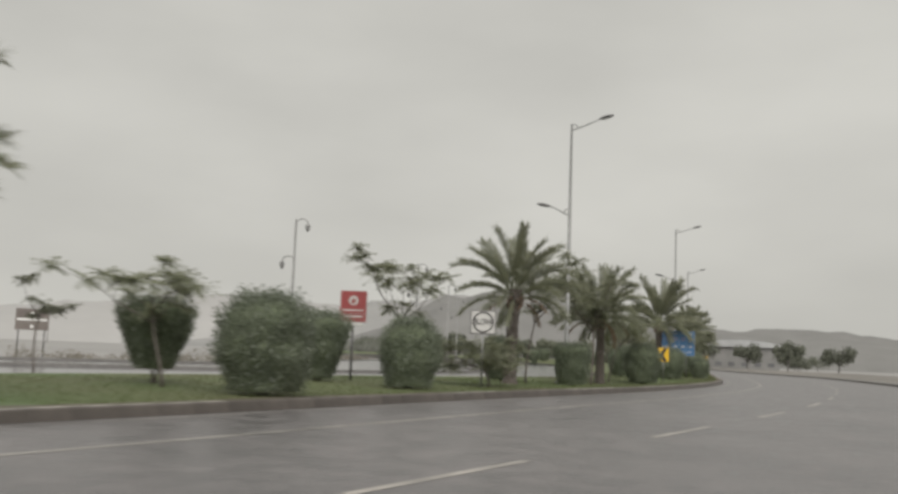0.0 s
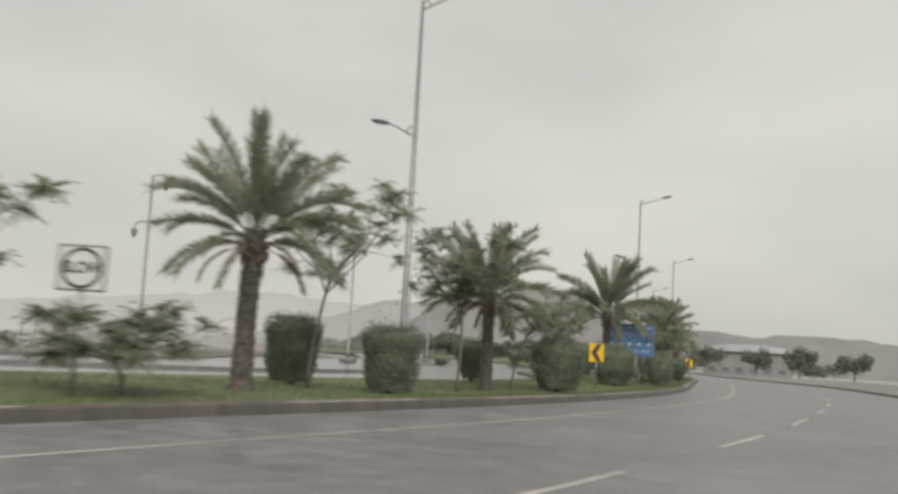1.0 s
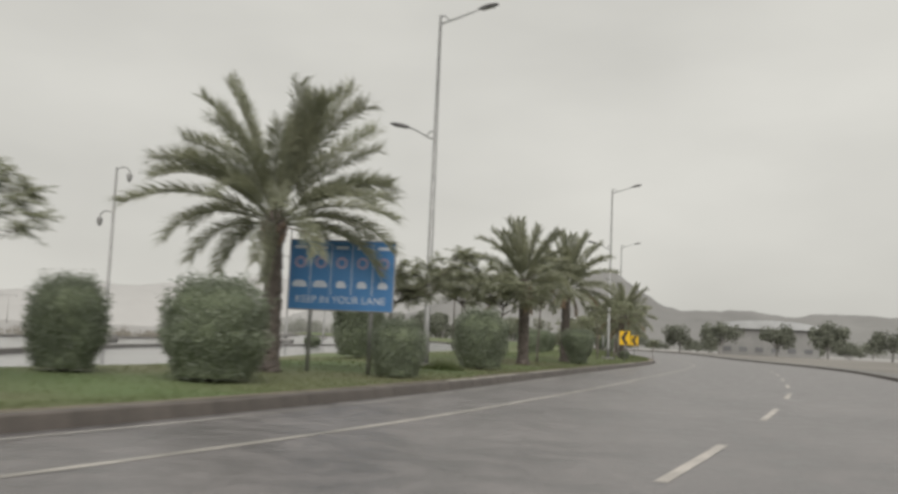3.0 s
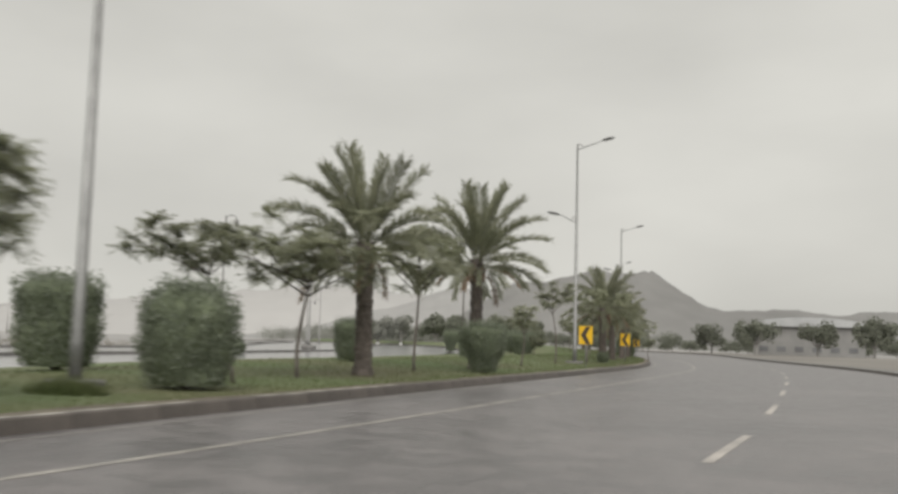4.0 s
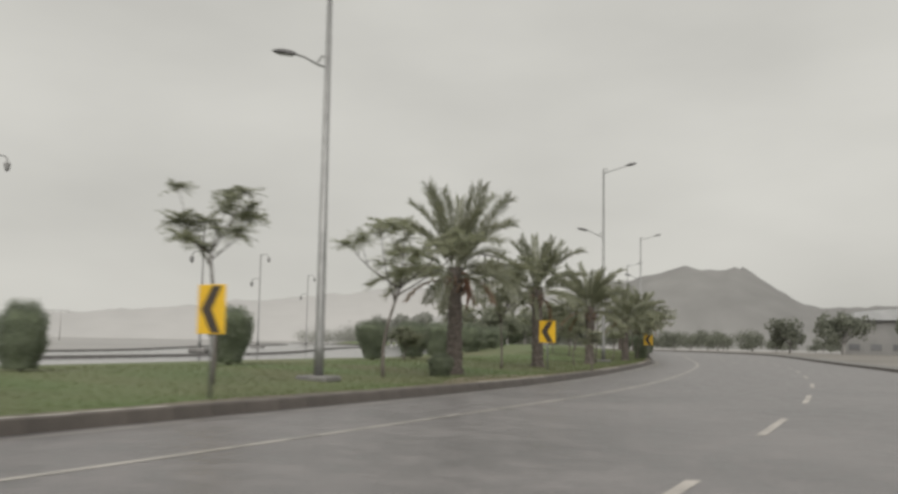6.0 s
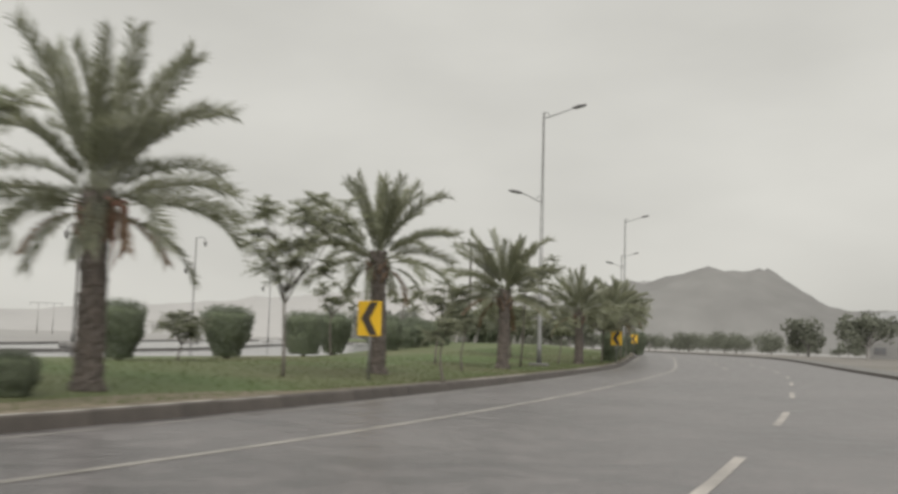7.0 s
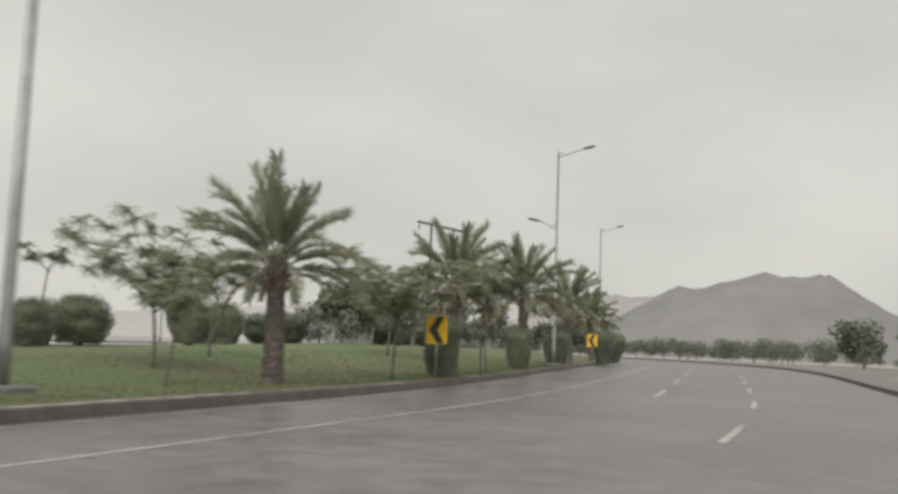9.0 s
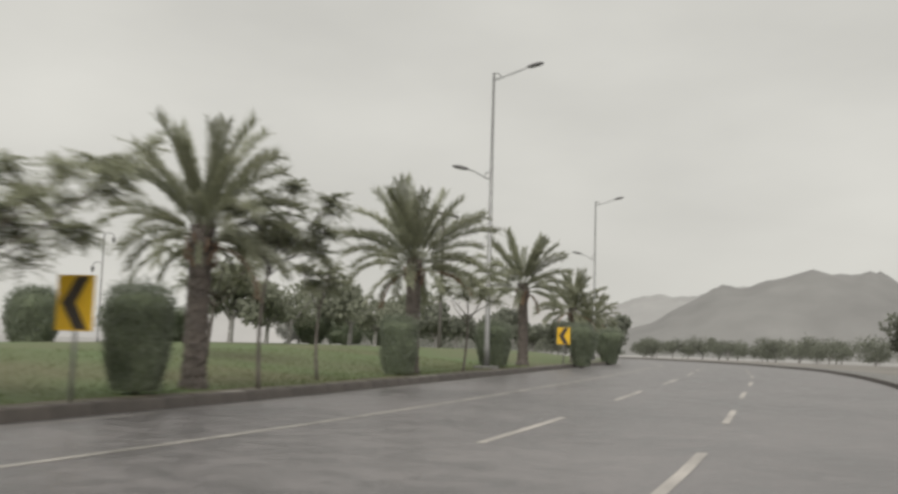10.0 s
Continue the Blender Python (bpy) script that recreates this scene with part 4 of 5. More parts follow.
# ---- street lamps ----
def street_lamp(x, y):
    s, d = along(x, y)
    p, w = on_line(s)
    turn = math.degrees(math.atan2(-w.x, w.y))
    g = ground_z(s, d)
    ob = thing("street_lamp", "tall grey steel street lamp with two arms on a concrete base", "street lamp", pose(x, y, g, 0, 0, turn), "street lamps on the median")
    top, low = 13.64 - g, 9.15 - g
    bm = bmesh.new()
    box(bm, 0, 0, 0.04, 0.95, 0.8, 0.18, 0.04)
    part("concrete_base", bm, CONCRETE, ob, "dark wet concrete footing")
    bm = bmesh.new()
    tube(bm, [(0, 0, 0.1), (0, 0, 0.9), (0, 0, 0.95), (0, 0, top)], [0.135, 0.13, 0.12, 0.055], 12)
    part("pole", bm, GALV, ob, smooth=True)
    for name, z, side, reach in (("upper_arm", top, 1, 1.98), ("lower_arm", low, -1, 1.54)):
        bm = bmesh.new()
        pts = [(0, 0, z - 0.32), (side * 0.25, 0, z - 0.26), (side * (reach - 0.75), 0, z + 0.05), (side * (reach - 0.45), 0, z + 0.16)]
        tube(bm, pts, [0.035, 0.032, 0.03, 0.028], 8)
        tube(bm, [(0, 0, z - 0.02), (side * 0.2, 0, z - 0.01), (side * 0.34, 0, z - 0.17)], [0.028, 0.026, 0.022], 8)
        arm = part(name, bm, GALV, ob, smooth=True)
        bm = bmesh.new()
        mm = pose(side * (reach - 0.1), 0, z + 0.24, 0, -12 * side, 0)
        r = bmesh.ops.create_uvsphere(bm, u_segments=14, v_segments=8, radius=0.5)
        for v in r["verts"]:
            wide = 0.32 if side * v.co.x > -0.2 else 0.22
            v.co = Vector((v.co.x * 0.86, v.co.y * wide * 1.0, v.co.z * (0.20 if v.co.z > 0 else 0.12)))
        bmesh.ops.transform(bm, matrix=mm, verts=bm.verts[:])
        part("lamp_head", bm, DARK_STEEL, arm, "dark flat lamp head", smooth=True)
        bm = bmesh.new()
        box(bm, 0, 0, -0.05, 0.5, 0.17, 0.035, 0.012, mm)
        part("lens", bm, LAMP_GLASS, arm)
    return ob


for x, y in ((-16.6, 47.2), (-20.7, 88.36), (-28.6, 129.2), (-42.2, 170.0), (-59.3, 210.3), (-77.6, 242.9)):
    street_lamp(x, y)


def lantern_post(x, y, height, turn):
    ob = thing("lantern_post", "slim grey lamp post with two hanging lanterns on crook arms", "street lamp", pose(x, y, 0.1, 0, 0, turn), "lantern posts by the far road")
    bm = bmesh.new()
    box(bm, 0, 0, 0.2, 1.6, 1.3, 0.5, 0.12)
    part("concrete_base", bm, CONCRETE, ob)
    bm = bmesh.new()
    tube(bm, [(0, 0, 0.4), (0, 0, 1.2), (0, 0, 1.3), (0, 0, height)], [0.17, 0.16, 0.13, 0.09], 10)
    part("pole", bm, GREY_STEEL, ob, smooth=True)
    for z, side in ((height - 0.1, 1), (height - 3.2, -1)):
        bm = bmesh.new()
        pts = [(0, 0, z - 0.5)] + [(side * (0.55 - 0.55 * math.cos(a)), 0, z - 0.25 + 0.38 * math.sin(a)) for a in (0.5, 1.0, 1.6, 2.2, 2.8, 3.2)]
        tube(bm, pts, [0.05] * len(pts), 6)
        arm = part("crook_arm", bm, GREY_STEEL, ob, smooth=True)
        bm = bmesh.new()
        cx = side * 1.1
        tube(bm, [(cx, 0, z - 0.25), (cx, 0, z - 0.4), (cx, 0, z - 0.45), (cx, 0, z - 0.8), (cx, 0, z - 0.95)], [0.05, 0.18, 0.22, 0.16, 0.05], 10)
        part("lantern", bm, GREY_STEEL, arm)
    return ob


for x, y, h in ((-47.0, 65.5, 12.0), (-56.0, 104.0, 12.2), (-70.1, 141.0, 12.6), (-80.4, 165.8, 12.2), (-105.0, 194.2, 12.2), (-128.0, 225.0, 12.2)):
    s, d = along(x, y)
    p, w = on_line(s)
    lantern_post(x, y, h, math.degrees(math.atan2(-w.x, w.y)))


# ---- signs ----
def text_mesh(words, size, name, bold=0.0):
    cu = bpy.data.curves.new(name, "FONT")
    cu.body, cu.size, cu.align_x, cu.align_y, cu.extrude = words, size, "CENTER", "CENTER", 0.003
    cu.offset = bold
    tmp = bpy.data.objects.new(name, cu)
    me = bpy.data.meshes.new_from_object(tmp)
    bpy.data.objects.remove(tmp)
    me.transform(Matrix.Rotation(radians(90), 4, "X"))
    return me


def post_part(ob, x, z0, z1, r=0.035, mat=None, y=0.05):
    bm = bmesh.new()
    tube(bm, [(x, y, z0), (x, y, z1)], [r, r], 10)
    return part("post", bm, mat or GALV, ob, smooth=True)


def chevron_sign(x, y, angle, bottom=1.44, w=0.74, h=0.95, label="yellow road sign with black left-pointing chevron on a post"):
    m = stand(x, y, math.degrees(angle), sink=0.0)
    g = m.translation.z
    ob = thing("chevron_sign", label, "road sign", m, "chevron signs on the bend")
    b = bottom - g
    bm = bmesh.new()
    box(bm, 0, 0, b + h / 2, w, 0.02, h, 0.006)
    part("board", bm, YELLOW, ob)
    bm = bmesh.new()
    prism(bm, [(0.36 * w, b + 0.97 * h), (0.02 * w, b + 0.97 * h), (-0.36 * w, b + 0.5 * h), (0.02 * w, b + 0.03 * h), (0.36 * w, b + 0.03 * h), (0.02 * w, b + 0.5 * h)], -0.018, -0.011)
    part("chevron_mark", bm, CHEVRON, ob, "black arrow-shaped stripe")
    post_part(ob, 0, -0.1, b + h * 0.9)
    bm = bmesh.new()
    for z in (0.25, 0.75):
        box(bm, 0, 0.02, b + h * z, 0.3, 0.03, 0.04, 0.004)
    part("bracket", bm, GALV, ob)
    return ob


chevron_sign(-16.5, 67.1, 0.25)
chevron_sign(-25.0, 122.7, 0.08)
chevron_sign(-32.5, 147.0, 0.22)
chevron_sign(-46.8, 186.4, 0.5)
chevron_sign(-64.9, 222.8, 0.6, 1.75)


def slow_sign():
    ob = thing("slow_sign", "square white sign reading SLOW inside a dark ring", "road sign", stand(-14.15, 31.3, 28, sink=0.0))
    g = ob.matrix_basis.translation.z
    z = 2.55 - g
    bm = bmesh.new()
    box(bm, 0, 0, z, 0.9, 0.025, 0.84, 0.01)
    part("board", bm, DARK_STEEL, ob, "dark edged board")
    bm = bmesh.new()
    box(bm, 0, -0.016, z, 0.83, 0.008, 0.77, 0.003)
    face = part("face", bm, DIRTY_WHITE, ob)
    bm = bmesh.new()
    n = 40
    for r0, r1, y0 in ((0.318, 0.375, -0.027),):
        ring = []
        for k in range(n):
            a = k * math.tau / n
            ring.append([bm.verts.new((r * math.cos(a), yy, z + r * math.sin(a))) for r, yy in ((r0, -0.02), (r0, y0), (r1, y0), (r1, -0.02))])
        for k in range(n):
            p, q = ring[k], ring[(k + 1) % n]
            for j in range(3):
                bm.faces.new((p[j], p[j + 1], q[j + 1], q[j]))
    part("ring", bm, BLACK, face, "dark painted ring")
    me = text_mesh("SLOW", 0.29, "lettering", 0.007)
    me.materials.append(BLACK)
    part("lettering", me, BLACK, face, m=pose(0, -0.026, z) @ Matrix.Diagonal((0.78, 1, 1, 1)))
    post_part(ob, 0, -0.1, z + 0.3, 0.04)


slow_sign()


def red_sign():
    ob = thing("red_board_sign", "red and white roadside board with a pale emblem on a post", "road sign", stand(-18.4, 29.4, 24, sink=0.0))
    g = ob.matrix_basis.translation.z
    t, w = 3.5 - g, 0.94
    bm = bmesh.new()
    box(bm, 0, 0, t - 0.40, w, 0.05, 0.80, 0.01)
    up = part("red_panel", bm, RED, ob)
    bm = bmesh.new()
    box(bm, 0, 0, t - 0.96, w, 0.05, 0.3, 0.01)
    low = part("lower_panel", bm, DULL_RED, ob, "duller red lower panel")
    bm = bmesh.new()
    box(bm, -0.05, 0, t - 1.18, w - 0.1, 0.045, 0.12, 0.008)
    part("white_strip", bm, DIRTY_WHITE, ob, "white strip at the foot of the board")
    bm = bmesh.new()
    prism(bm, [(0.17 * math.cos(k * math.tau / 20), t - 0.34 + 0.17 * math.sin(k * math.tau / 20)) for k in range(20)], -0.031, -0.026)
    emblem = part("emblem", bm, DIRTY_WHITE, up, "pale plain round emblem")
    bm = bmesh.new()
    prism(bm, [(-0.1, t - 0.44), (-0.07, t - 0.3), (0.05, t - 0.24), (0.09, t - 0.38), (0.02, t - 0.46)], -0.035, -0.03)
    part("emblem_centre", bm, DULL_RED, emblem)
    for k in range(2):
        bm = bmesh.new()
        box(bm, 0, -0.028, t - 0.69 - 0.22 * k, w * (0.8 - 0.1 * k), 0.006, 0.05, 0.0)
        part("text_bar", bm, DIRTY_WHITE, (up, low)[k])
    post_part(ob, 0, -0.1, t - 1.1, 0.045, DARK_STEEL)


red_sign()


def blue_sign():
    ob = thing("lane_sign", "large blue sign with lane pictograms reading KEEP IN YOUR LANE", "road sign", stand(-18.7, 80.1, 21, sink=0.0))
    g = ob.matrix_basis.translation.z
    w, h, top = 3.15, 2.06, 4.05 - g
    zc = top - h / 2
    bm = bmesh.new()
    box(bm, 0, 0, zc, w, 0.06, h, 0.015)
    back = part("board", bm, GREY_SHEET, ob, "grey metal board with pale rim")
    bm = bmesh.new()
    box(bm, 0, -0.034, zc, w - 0.07, 0.008, h - 0.07, 0.0)
    face = part("face", bm, BLUE, ob)
    col = (w - 0.07) / 5
    for i in range(5):
        cx = (i - 2) * col
        if i:
            bm = bmesh.new()
            box(bm, cx - col / 2, -0.04, zc + 0.18, 0.022, 0.006, h * 0.72, 0)
            part("divider", bm, SYMBOL, face)
        bm = bmesh.new()
        box(bm, cx, -0.04, zc + 0.8, col * 0.6, 0.006, 0.09, 0)
        part("text_bar", bm, SYMBOL, face)
        bm = bmesh.new()
        ring = [(0.17 * math.cos(k * math.tau / 24), 0.17 * math.sin(k * math.tau / 24)) for k in range(24)]
        prism(bm, [(cx + a, zc + 0.36 + b) for a, b in ring], -0.044, -0.037)
        disc = part("limit_disc", bm, DISC, face, "faded round lane symbol")
        bm = bmesh.new()
        ring2 = [(0.10 * math.cos(k * math.tau / 20), 0.10 * math.sin(k * math.tau / 20)) for k in range(20)]
        prism(bm, [(cx + a, zc + 0.36 + b) for a, b in ring2], -0.048, -0.043)
        part("disc_centre", bm, BLUE, face)
        bm = bmesh.new()
        k = 1.5 if i < 2 else 1.0
        prism(bm, [(cx - 0.14 * k, zc - 0.36), (cx - 0.14 * k, zc - 0.25), (cx - 0.08 * k, zc - 0.17), (cx + 0.07 * k, zc - 0.17), (cx + 0.14 * k, zc - 0.26), (cx + 0.14 * k, zc - 0.36)], -0.044, -0.037)
        part("vehicle_symbol", bm, SYMBOL, face, "white vehicle pictogram")
    me = text_mesh("KEEP IN YOUR LANE", 0.29, "lettering")
    me.materials.append(SYMBOL)
    part("lettering", me, SYMBOL, face, m=pose(0, -0.044, zc - 0.72))
    for x in (-0.9, 0.9):
        post_part(ob, x, -0.1, top - 0.2, 0.06, GALV, 0.09)


blue_sign()


def brown_sign():
    ob = thing("direction_board", "dark brown board with pale marks on two posts", "road sign", pose(-66.0, 56.0, 0.0, 0, 0, 45))
    w, h, z0 = 2.55, 1.75, 2.1
    bm = bmesh.new()
    box(bm, 0, 0, z0 + h / 2, w, 0.08, h, 0.02)
    board = part("board", bm, BROWN, ob)
    bm = bmesh.new()
    box(bm, 0, -0.045, z0 + 0.85, w * 0.9, 0.008, 0.16, 0)
    part("text_bar", bm, WHITE, board)
    for z in (z0 + 1.35, z0 + 0.28):
        bm = bmesh.new()
        prism(bm, [(0.16 * math.cos(k * math.tau / 8) * (1 if k % 2 else 0.6), z + 0.18 * math.sin(k * math.tau / 8) * (1 if k % 2 else 0.6)) for k in range(8)], -0.05, -0.042)
        part("emblem", bm, WHITE, board, "pale plain emblem shape")
    for x in (-1.0, 1.0):
        post_part(ob, x, -0.1, z0 + 0.2, 0.06, DARK_STEEL, 0.06)


brown_sign()


# ---- power line frame ----
def power_frame(x, y, turn, height=18.0, wood=None, label="two-pole wooden power line frame with a crossbar"):
    wood = wood or POLE_WOOD
    ob = thing("power_line_frame", label, "utility pole", pose(x, y, 0, 0, 0, turn), "power line frames")
    for dx in (-2.85, 2.85):
        bm = bmesh.new()
        tube(bm, [(dx, 0, -0.2), (dx, 0, height / 2), (dx, 0, height)], [0.24, 0.2, 0.17], 10)
        part("pole", bm, wood, ob, smooth=True)
    bm = bmesh.new()
    box(bm, 0, 0, height - 0.2, 12.4, 0.24, 0.3, 0.03)
    part("crossbar", bm, wood, ob)
    for dx in (-5.8, 0, 5.8):
        bm = bmesh.new()
        tube(bm, [(dx, 0, height - 0.3), (dx, 0, height - 0.7), (dx, 0, height - 0.8), (dx, 0, height - 1.3)], [0.05, 0.14, 0.14, 0.05], 8)
        part("insulator", bm, GREY_SHEET, ob)


power_frame(-114.3, 259.3, 100)
power_frame(-371.5, 320.9, 50, 12.0, FAINT_WOOD, "faint two-pole power line frame on the far plain")


# ---- dry scrub along the outer roadside ----
def dry_scrub():
    rnd = random.Random(61)
    vs, fs = [], []
    s, last = along(-50, 45)[0], along(-60, 150)[0]
    while s < last:
        s += rnd.uniform(0.5, 1.7)
        tall = 0.45 + 1.3 * max(0.0, noise.noise(Vector((s * 0.13, 3.0, 0))) + 0.12) + rnd.uniform(0, 0.35)
        cx, cy = beside(s, far_edge(s) + rnd.uniform(18.2, 21.0))
        half = rnd.uniform(0.6, 1.3)
        for _ in range(int(90 + 60 * tall)):
            a, q = rnd.uniform(0, math.tau), math.sqrt(rnd.random())
            top = tall * (1 - 0.6 * q * q)
            p = Vector((cx + half * q * math.cos(a), cy + half * q * math.sin(a), rnd.uniform(-0.05, top)))
            d = Vector((rnd.uniform(-1, 1), rnd.uniform(-1, 1), rnd.uniform(0, 1.4))).normalized() * rnd.uniform(0.1, 0.24)
            w = d.cross(Vector((rnd.uniform(-1, 1), rnd.uniform(-1, 1), 0.3))).normalized() * rnd.uniform(0.03, 0.06)
            b = len(vs)
            vs.extend([tuple(p - w), tuple(p + w), tuple(p + d)])
            fs.append((b, b + 1, b + 2))
    tagged(new("dry_scrub", raw_mesh("dry_scrub", vs, fs, SCRUB_LEAF)), "low dry brownish scrub along the outer roadside", "scrub", kind="stuff")


dry_scrub()


# ---- far trees, building ----
def round_tree(name, x, y, height, spread, seed, label, trunk=0.3, leaf=None):
    rnd = random.Random(seed)
    ob = thing(name, label, "tree", pose(x, y, -0.1), "far roadside trees")
    bm = bmesh.new()
    tube(bm, [(0, 0, 0), (0.1, 0, height * 0.3), (0.2, 0.1, height * 0.55)], [height * 0.04, height * 0.03, height * 0.015], 7)
    for k in range(4):
        a = k * 1.6 + rnd.random()
        tube(bm, [(0.05, 0, height * 0.28), (spread * 0.16 * math.cos(a), spread * 0.16 * math.sin(a), height * 0.5), (spread * 0.32 * math.cos(a), spread * 0.32 * math.sin(a), height * 0.7)], [height * 0.02, height * 0.014, height * 0.006], 5)
    part("trunk", bm, FAR_BARK, ob)
    vs, fs = [], []
    lobes = [Vector((rnd.uniform(-0.36, 0.36) * spread, rnd.uniform(-0.36, 0.36) * spread, height * rnd.uniform(0.45, 0.86))) for _ in range(12)]
    for c in lobes:
        r = spread * rnd.uniform(0.14, 0.24)
        for _ in range(130):
            d = Vector((rnd.gauss(0, 1), rnd.gauss(0, 1), rnd.gauss(0, 0.8))).normalized()
            p = c + d * r * rnd.uniform(0.6, 1.05)
            if p.z < height * trunk:
                p.z = height * trunk + rnd.random() * 0.2
            e = Vector((rnd.gauss(0, 1), rnd.gauss(0, 1), rnd.gauss(0, 1))).normalized()
            f = e.cross(d).normalized()
            q = height * rnd.uniform(0.032, 0.06)
            b = len(vs)
            vs.extend([tuple(p - e * q), tuple(p + f * q * 0.6), tuple(p + e * q), tuple(p - f * q * 0.6)])
            fs.append((b, b + 1, b + 2, b + 3))
    part("crown", raw_mesh("crown", vs, fs, leaf or FAR_LEAF), FAR_LEAF, ob)
    return ob


_rt = random.Random(5)
for i in range(72):
    b = radians(5 + 38 * i / 71 + _rt.uniform(-0.8, 0.8))
    r = 340 + _rt.uniform(-50, 80)
    h = _rt.uniform(3.0, 7.5)
    round_tree("round_tree", -14 - r * math.sin(b), 128 + r * math.cos(b), h, h * _rt.uniform(1.5, 2.1), 100 + i, "distant round green tree dimmed by rain", 0.0)
for i, (x, y, h) in enumerate(((-62, 300, 8.2), (-48, 297, 8.0), (-36, 293, 8.6), (-22, 288, 8.0), (-74, 306, 7.2))):
    round_tree("round_tree", x, y, h, h * 1.15, 160 + i, "round-crowned tree in front of the low building", 0.3)
for i in range(13):
    b = radians(35 + 38 * i / 25 + _rt.uniform(-0.5, 0.5))
    r = 150 + _rt.uniform(-22, 40)
    h = _rt.uniform(6.0, 9.5)
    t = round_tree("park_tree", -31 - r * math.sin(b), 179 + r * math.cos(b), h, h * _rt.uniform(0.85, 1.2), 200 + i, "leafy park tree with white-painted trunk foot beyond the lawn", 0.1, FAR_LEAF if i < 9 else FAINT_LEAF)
    bm = bmesh.new()
    tube(bm, [(0, 0, 0.0), (0.03, 0, 1.0)], [h * 0.04 + 0.05, h * 0.038 + 0.04], 8)
    part("painted_trunk_foot", bm, WHITE, t, "white-painted foot of the trunk")
for i, (x, y, h) in enumerate(((-79.8, 210.4, 4.6), (-78.6, 212.1, 3.6), (-80.8, 215.3, 3.9), (-81.9, 221.1, 4.4), (-78.0, 220.0, 3.3), (-84.5, 228.0, 4.2))):
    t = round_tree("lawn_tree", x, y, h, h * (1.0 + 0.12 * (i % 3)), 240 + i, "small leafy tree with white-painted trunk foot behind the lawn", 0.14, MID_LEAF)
    t.matrix_basis = stand(x, y)
    bm = bmesh.new()
    tube(bm, [(0, 0, 0.0), (0.03, 0, 0.5), (0.05, 0, 0.8)], [h * 0.03 + 0.03, h * 0.03 + 0.02, h * 0.03 + 0.02], 8)
    part("painted_trunk_foot", bm, DIRTY_WHITE, t, "white-painted foot of the trunk")
for i in range(12):
    b = radians(33 + 11 * i / 11 + _rt.uniform(-0.5, 0.5))
    r = 330 + _rt.uniform(-25, 60)
    h = _rt.uniform(3.5, 6)
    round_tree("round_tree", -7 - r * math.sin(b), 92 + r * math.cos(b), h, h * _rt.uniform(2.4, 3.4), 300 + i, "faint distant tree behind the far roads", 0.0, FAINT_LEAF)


def low_building():
    ob = thing("low_building", "broad pale hall with a gently curved light grey roof", "building", pose(-55.2, 323, -0.1, 0, 0, 11))
    w, d, h = 25.0, 14.0, 7.4
    bm = bmesh.new()
    box(bm, 0, 0, h / 2, w, d, h, 0.05)
    wall = part("wall", bm, PALE_WALL, ob)
    bm = bmesh.new()
    arc = [(-(w / 2 + 1) * math.cos(math.pi * k / 16), h + 2.2 * math.sin(math.pi * k / 16)) for k in range(17)]
    prism(bm, arc, -d / 2 - 1, d / 2 + 1)
    part("roof", bm, ROOF, ob, "curved light grey metal roof")
    for k in range(6):
        bm = bmesh.new()
        box(bm, -w / 2 + 2.4 + k * 4.0, -d / 2 - 0.03, 2.0, 2.0, 0.12, 1.2, 0.02)
        part("window", bm, DARK_GLASS, wall)


low_building()


# ---- kerb stones along the lawn, one by one ----
bm = bmesh.new()
prism(bm, [(0.0, -0.08), (0.035, 0.2), (0.06, 0.225), (0.235, 0.225), (0.25, 0.21), (0.25, -0.08)], 0.006, 0.994)
STONE = mesh_of(bm, "kerb_stone", KERB)
bm = bmesh.new()
prism(bm, [(0.062, 0.2), (0.062, 0.2285), (0.233, 0.2285), (0.233, 0.2)], 0.006, 0.994)
PAINT = mesh_of(bm, "paint_coat", KERB_PAINT)
kerb_line = tagged(new("median_kerb"), "brown-grey wet kerb stones with traces of white paint", "kerb", kind="structure")
_kr = random.Random(8)


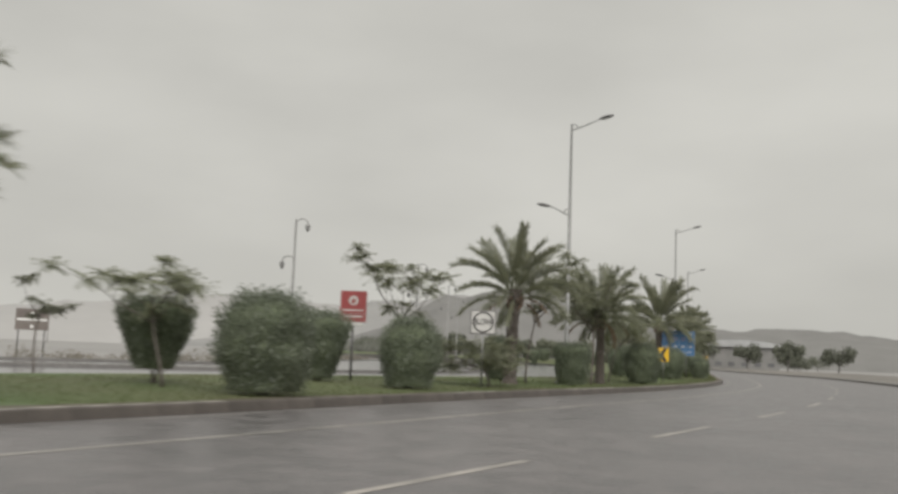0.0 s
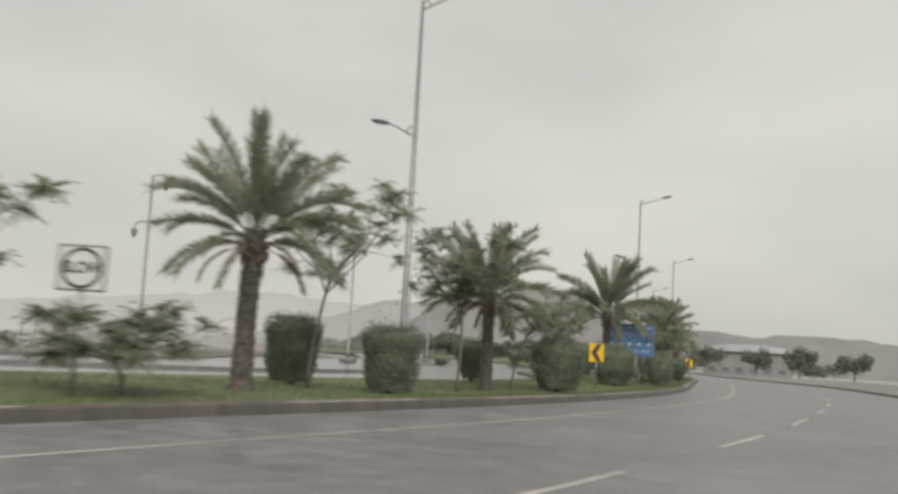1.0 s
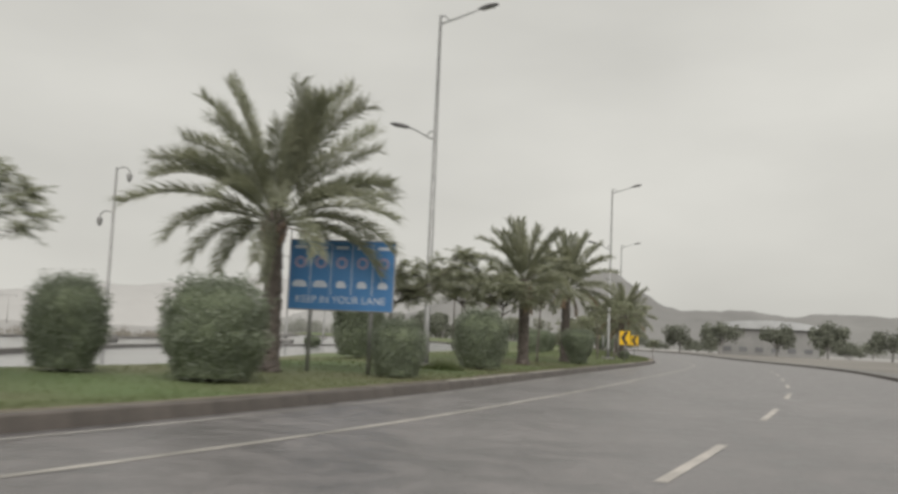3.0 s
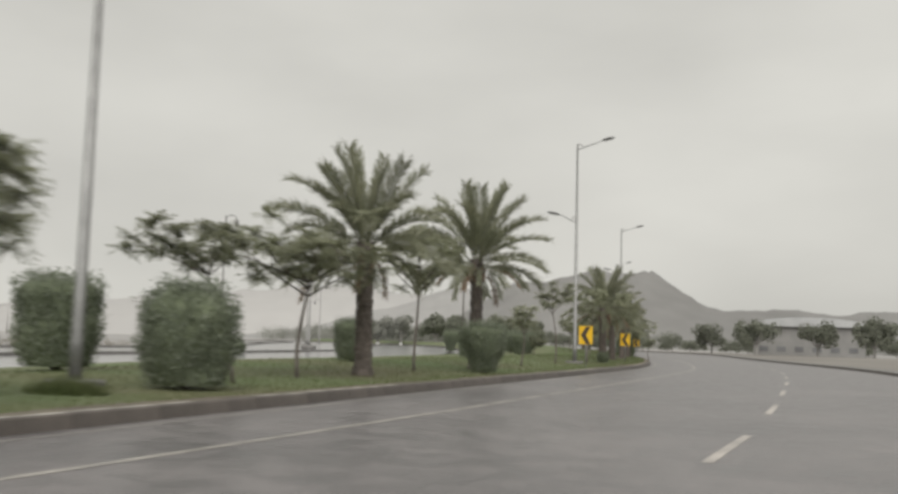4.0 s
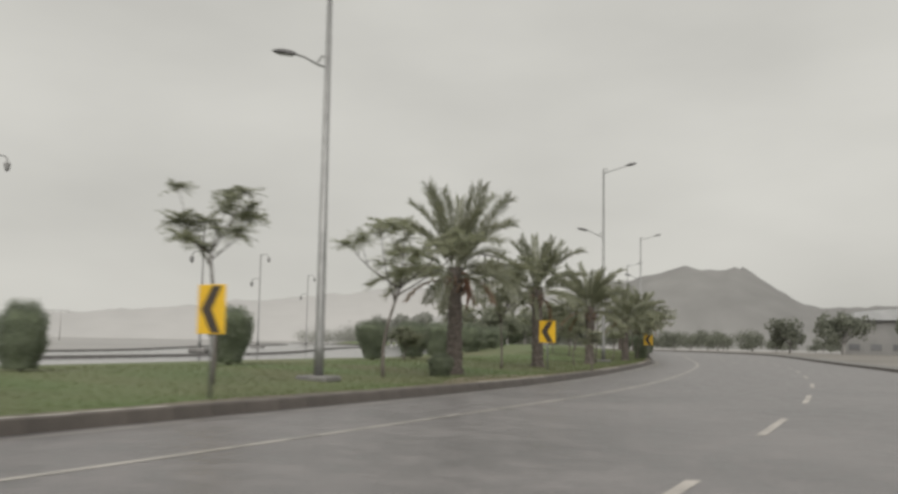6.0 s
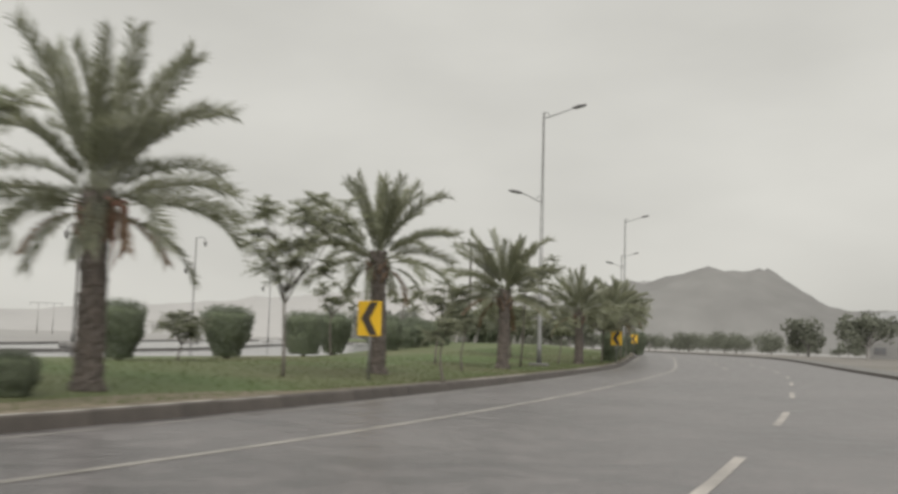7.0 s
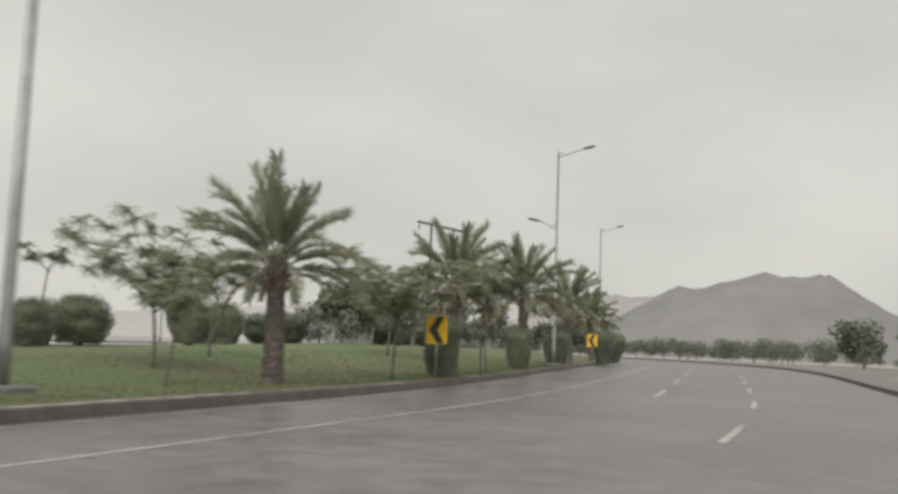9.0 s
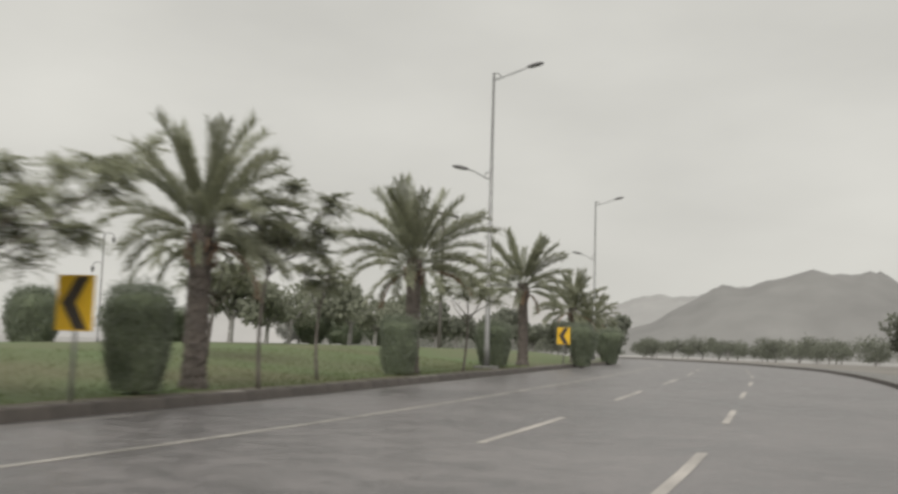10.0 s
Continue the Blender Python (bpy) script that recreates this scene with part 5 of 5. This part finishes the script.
def stone_pose(s):
    (x0, y0), (x1, y1) = beside(s, 0), beside(s + 1, 0)
    a = math.atan2(-(x1 - x0), y1 - y0)
    z = road_rise(s) + _kr.uniform(-0.006, 0.006)
    # stone's x runs into the lawn, its y along the road
    return Matrix.Translation((x0, y0, z)) @ Matrix.Rotation(a + _kr.uniform(-0.006, 0.006), 4, "Z") @ Matrix.Diagonal((-1, 1, 1, 1))


FIRST = along(-13.2, 2.0)[0]
LAST = FIRST + 232
s = FIRST
while s < LAST:
    m = stone_pose(s)
    st = part("kerb_stone", STONE, KERB, kerb_line, m=m)
    if noise.noise(Vector((s * 0.11, 3.0, 0))) > 0.04:
        part("paint_coat", PAINT, KERB_PAINT, st)
    s += 1.0
rest = bmesh.new()
tmp = bpy.data.meshes.new("tmp")
for a, b in ((0.0, FIRST), (LAST, END - 1)):
    s = a
    while s < b - 0.5:
        n0 = len(rest.verts)
        rest.from_mesh(STONE)
        rest.verts.ensure_lookup_table()
        m = stone_pose(s)
        for v in rest.verts[n0:]:
            v.co = m @ v.co
        s += 1.0
tagged(part("far_kerb_stones", rest, KERB, kerb_line), kind="stuff")


# ---- grass blades on the lawn nearest the road ----
_gr = random.Random(21)
vs, fs = [], []
for _ in range(90000):
    s = _gr.uniform(along(-13, 12)[0], along(-60, 217)[0])
    d = 0.55 + 9.5 * _gr.random() ** 1.6
    if d > median_width(s) - 0.4:
        continue
    x, y = beside(s, d)
    z = ground_z(s, d)
    a = _gr.uniform(0, math.tau)
    h, w = _gr.uniform(0.04, 0.11), _gr.uniform(0.006, 0.014)
    lx, ly = _gr.uniform(-0.04, 0.04), _gr.uniform(-0.04, 0.04)
    b = len(vs)
    vs.extend([(x - w * math.cos(a), y - w * math.sin(a), z - 0.01), (x + w * math.cos(a), y + w * math.sin(a), z - 0.01), (x + lx, y + ly, z + h)])
    fs.append((b, b + 1, b + 2))
tagged(new("grass", raw_mesh("grass", vs, fs, BLADE)), "short green grass blades along the median edge", "grass", kind="stuff")
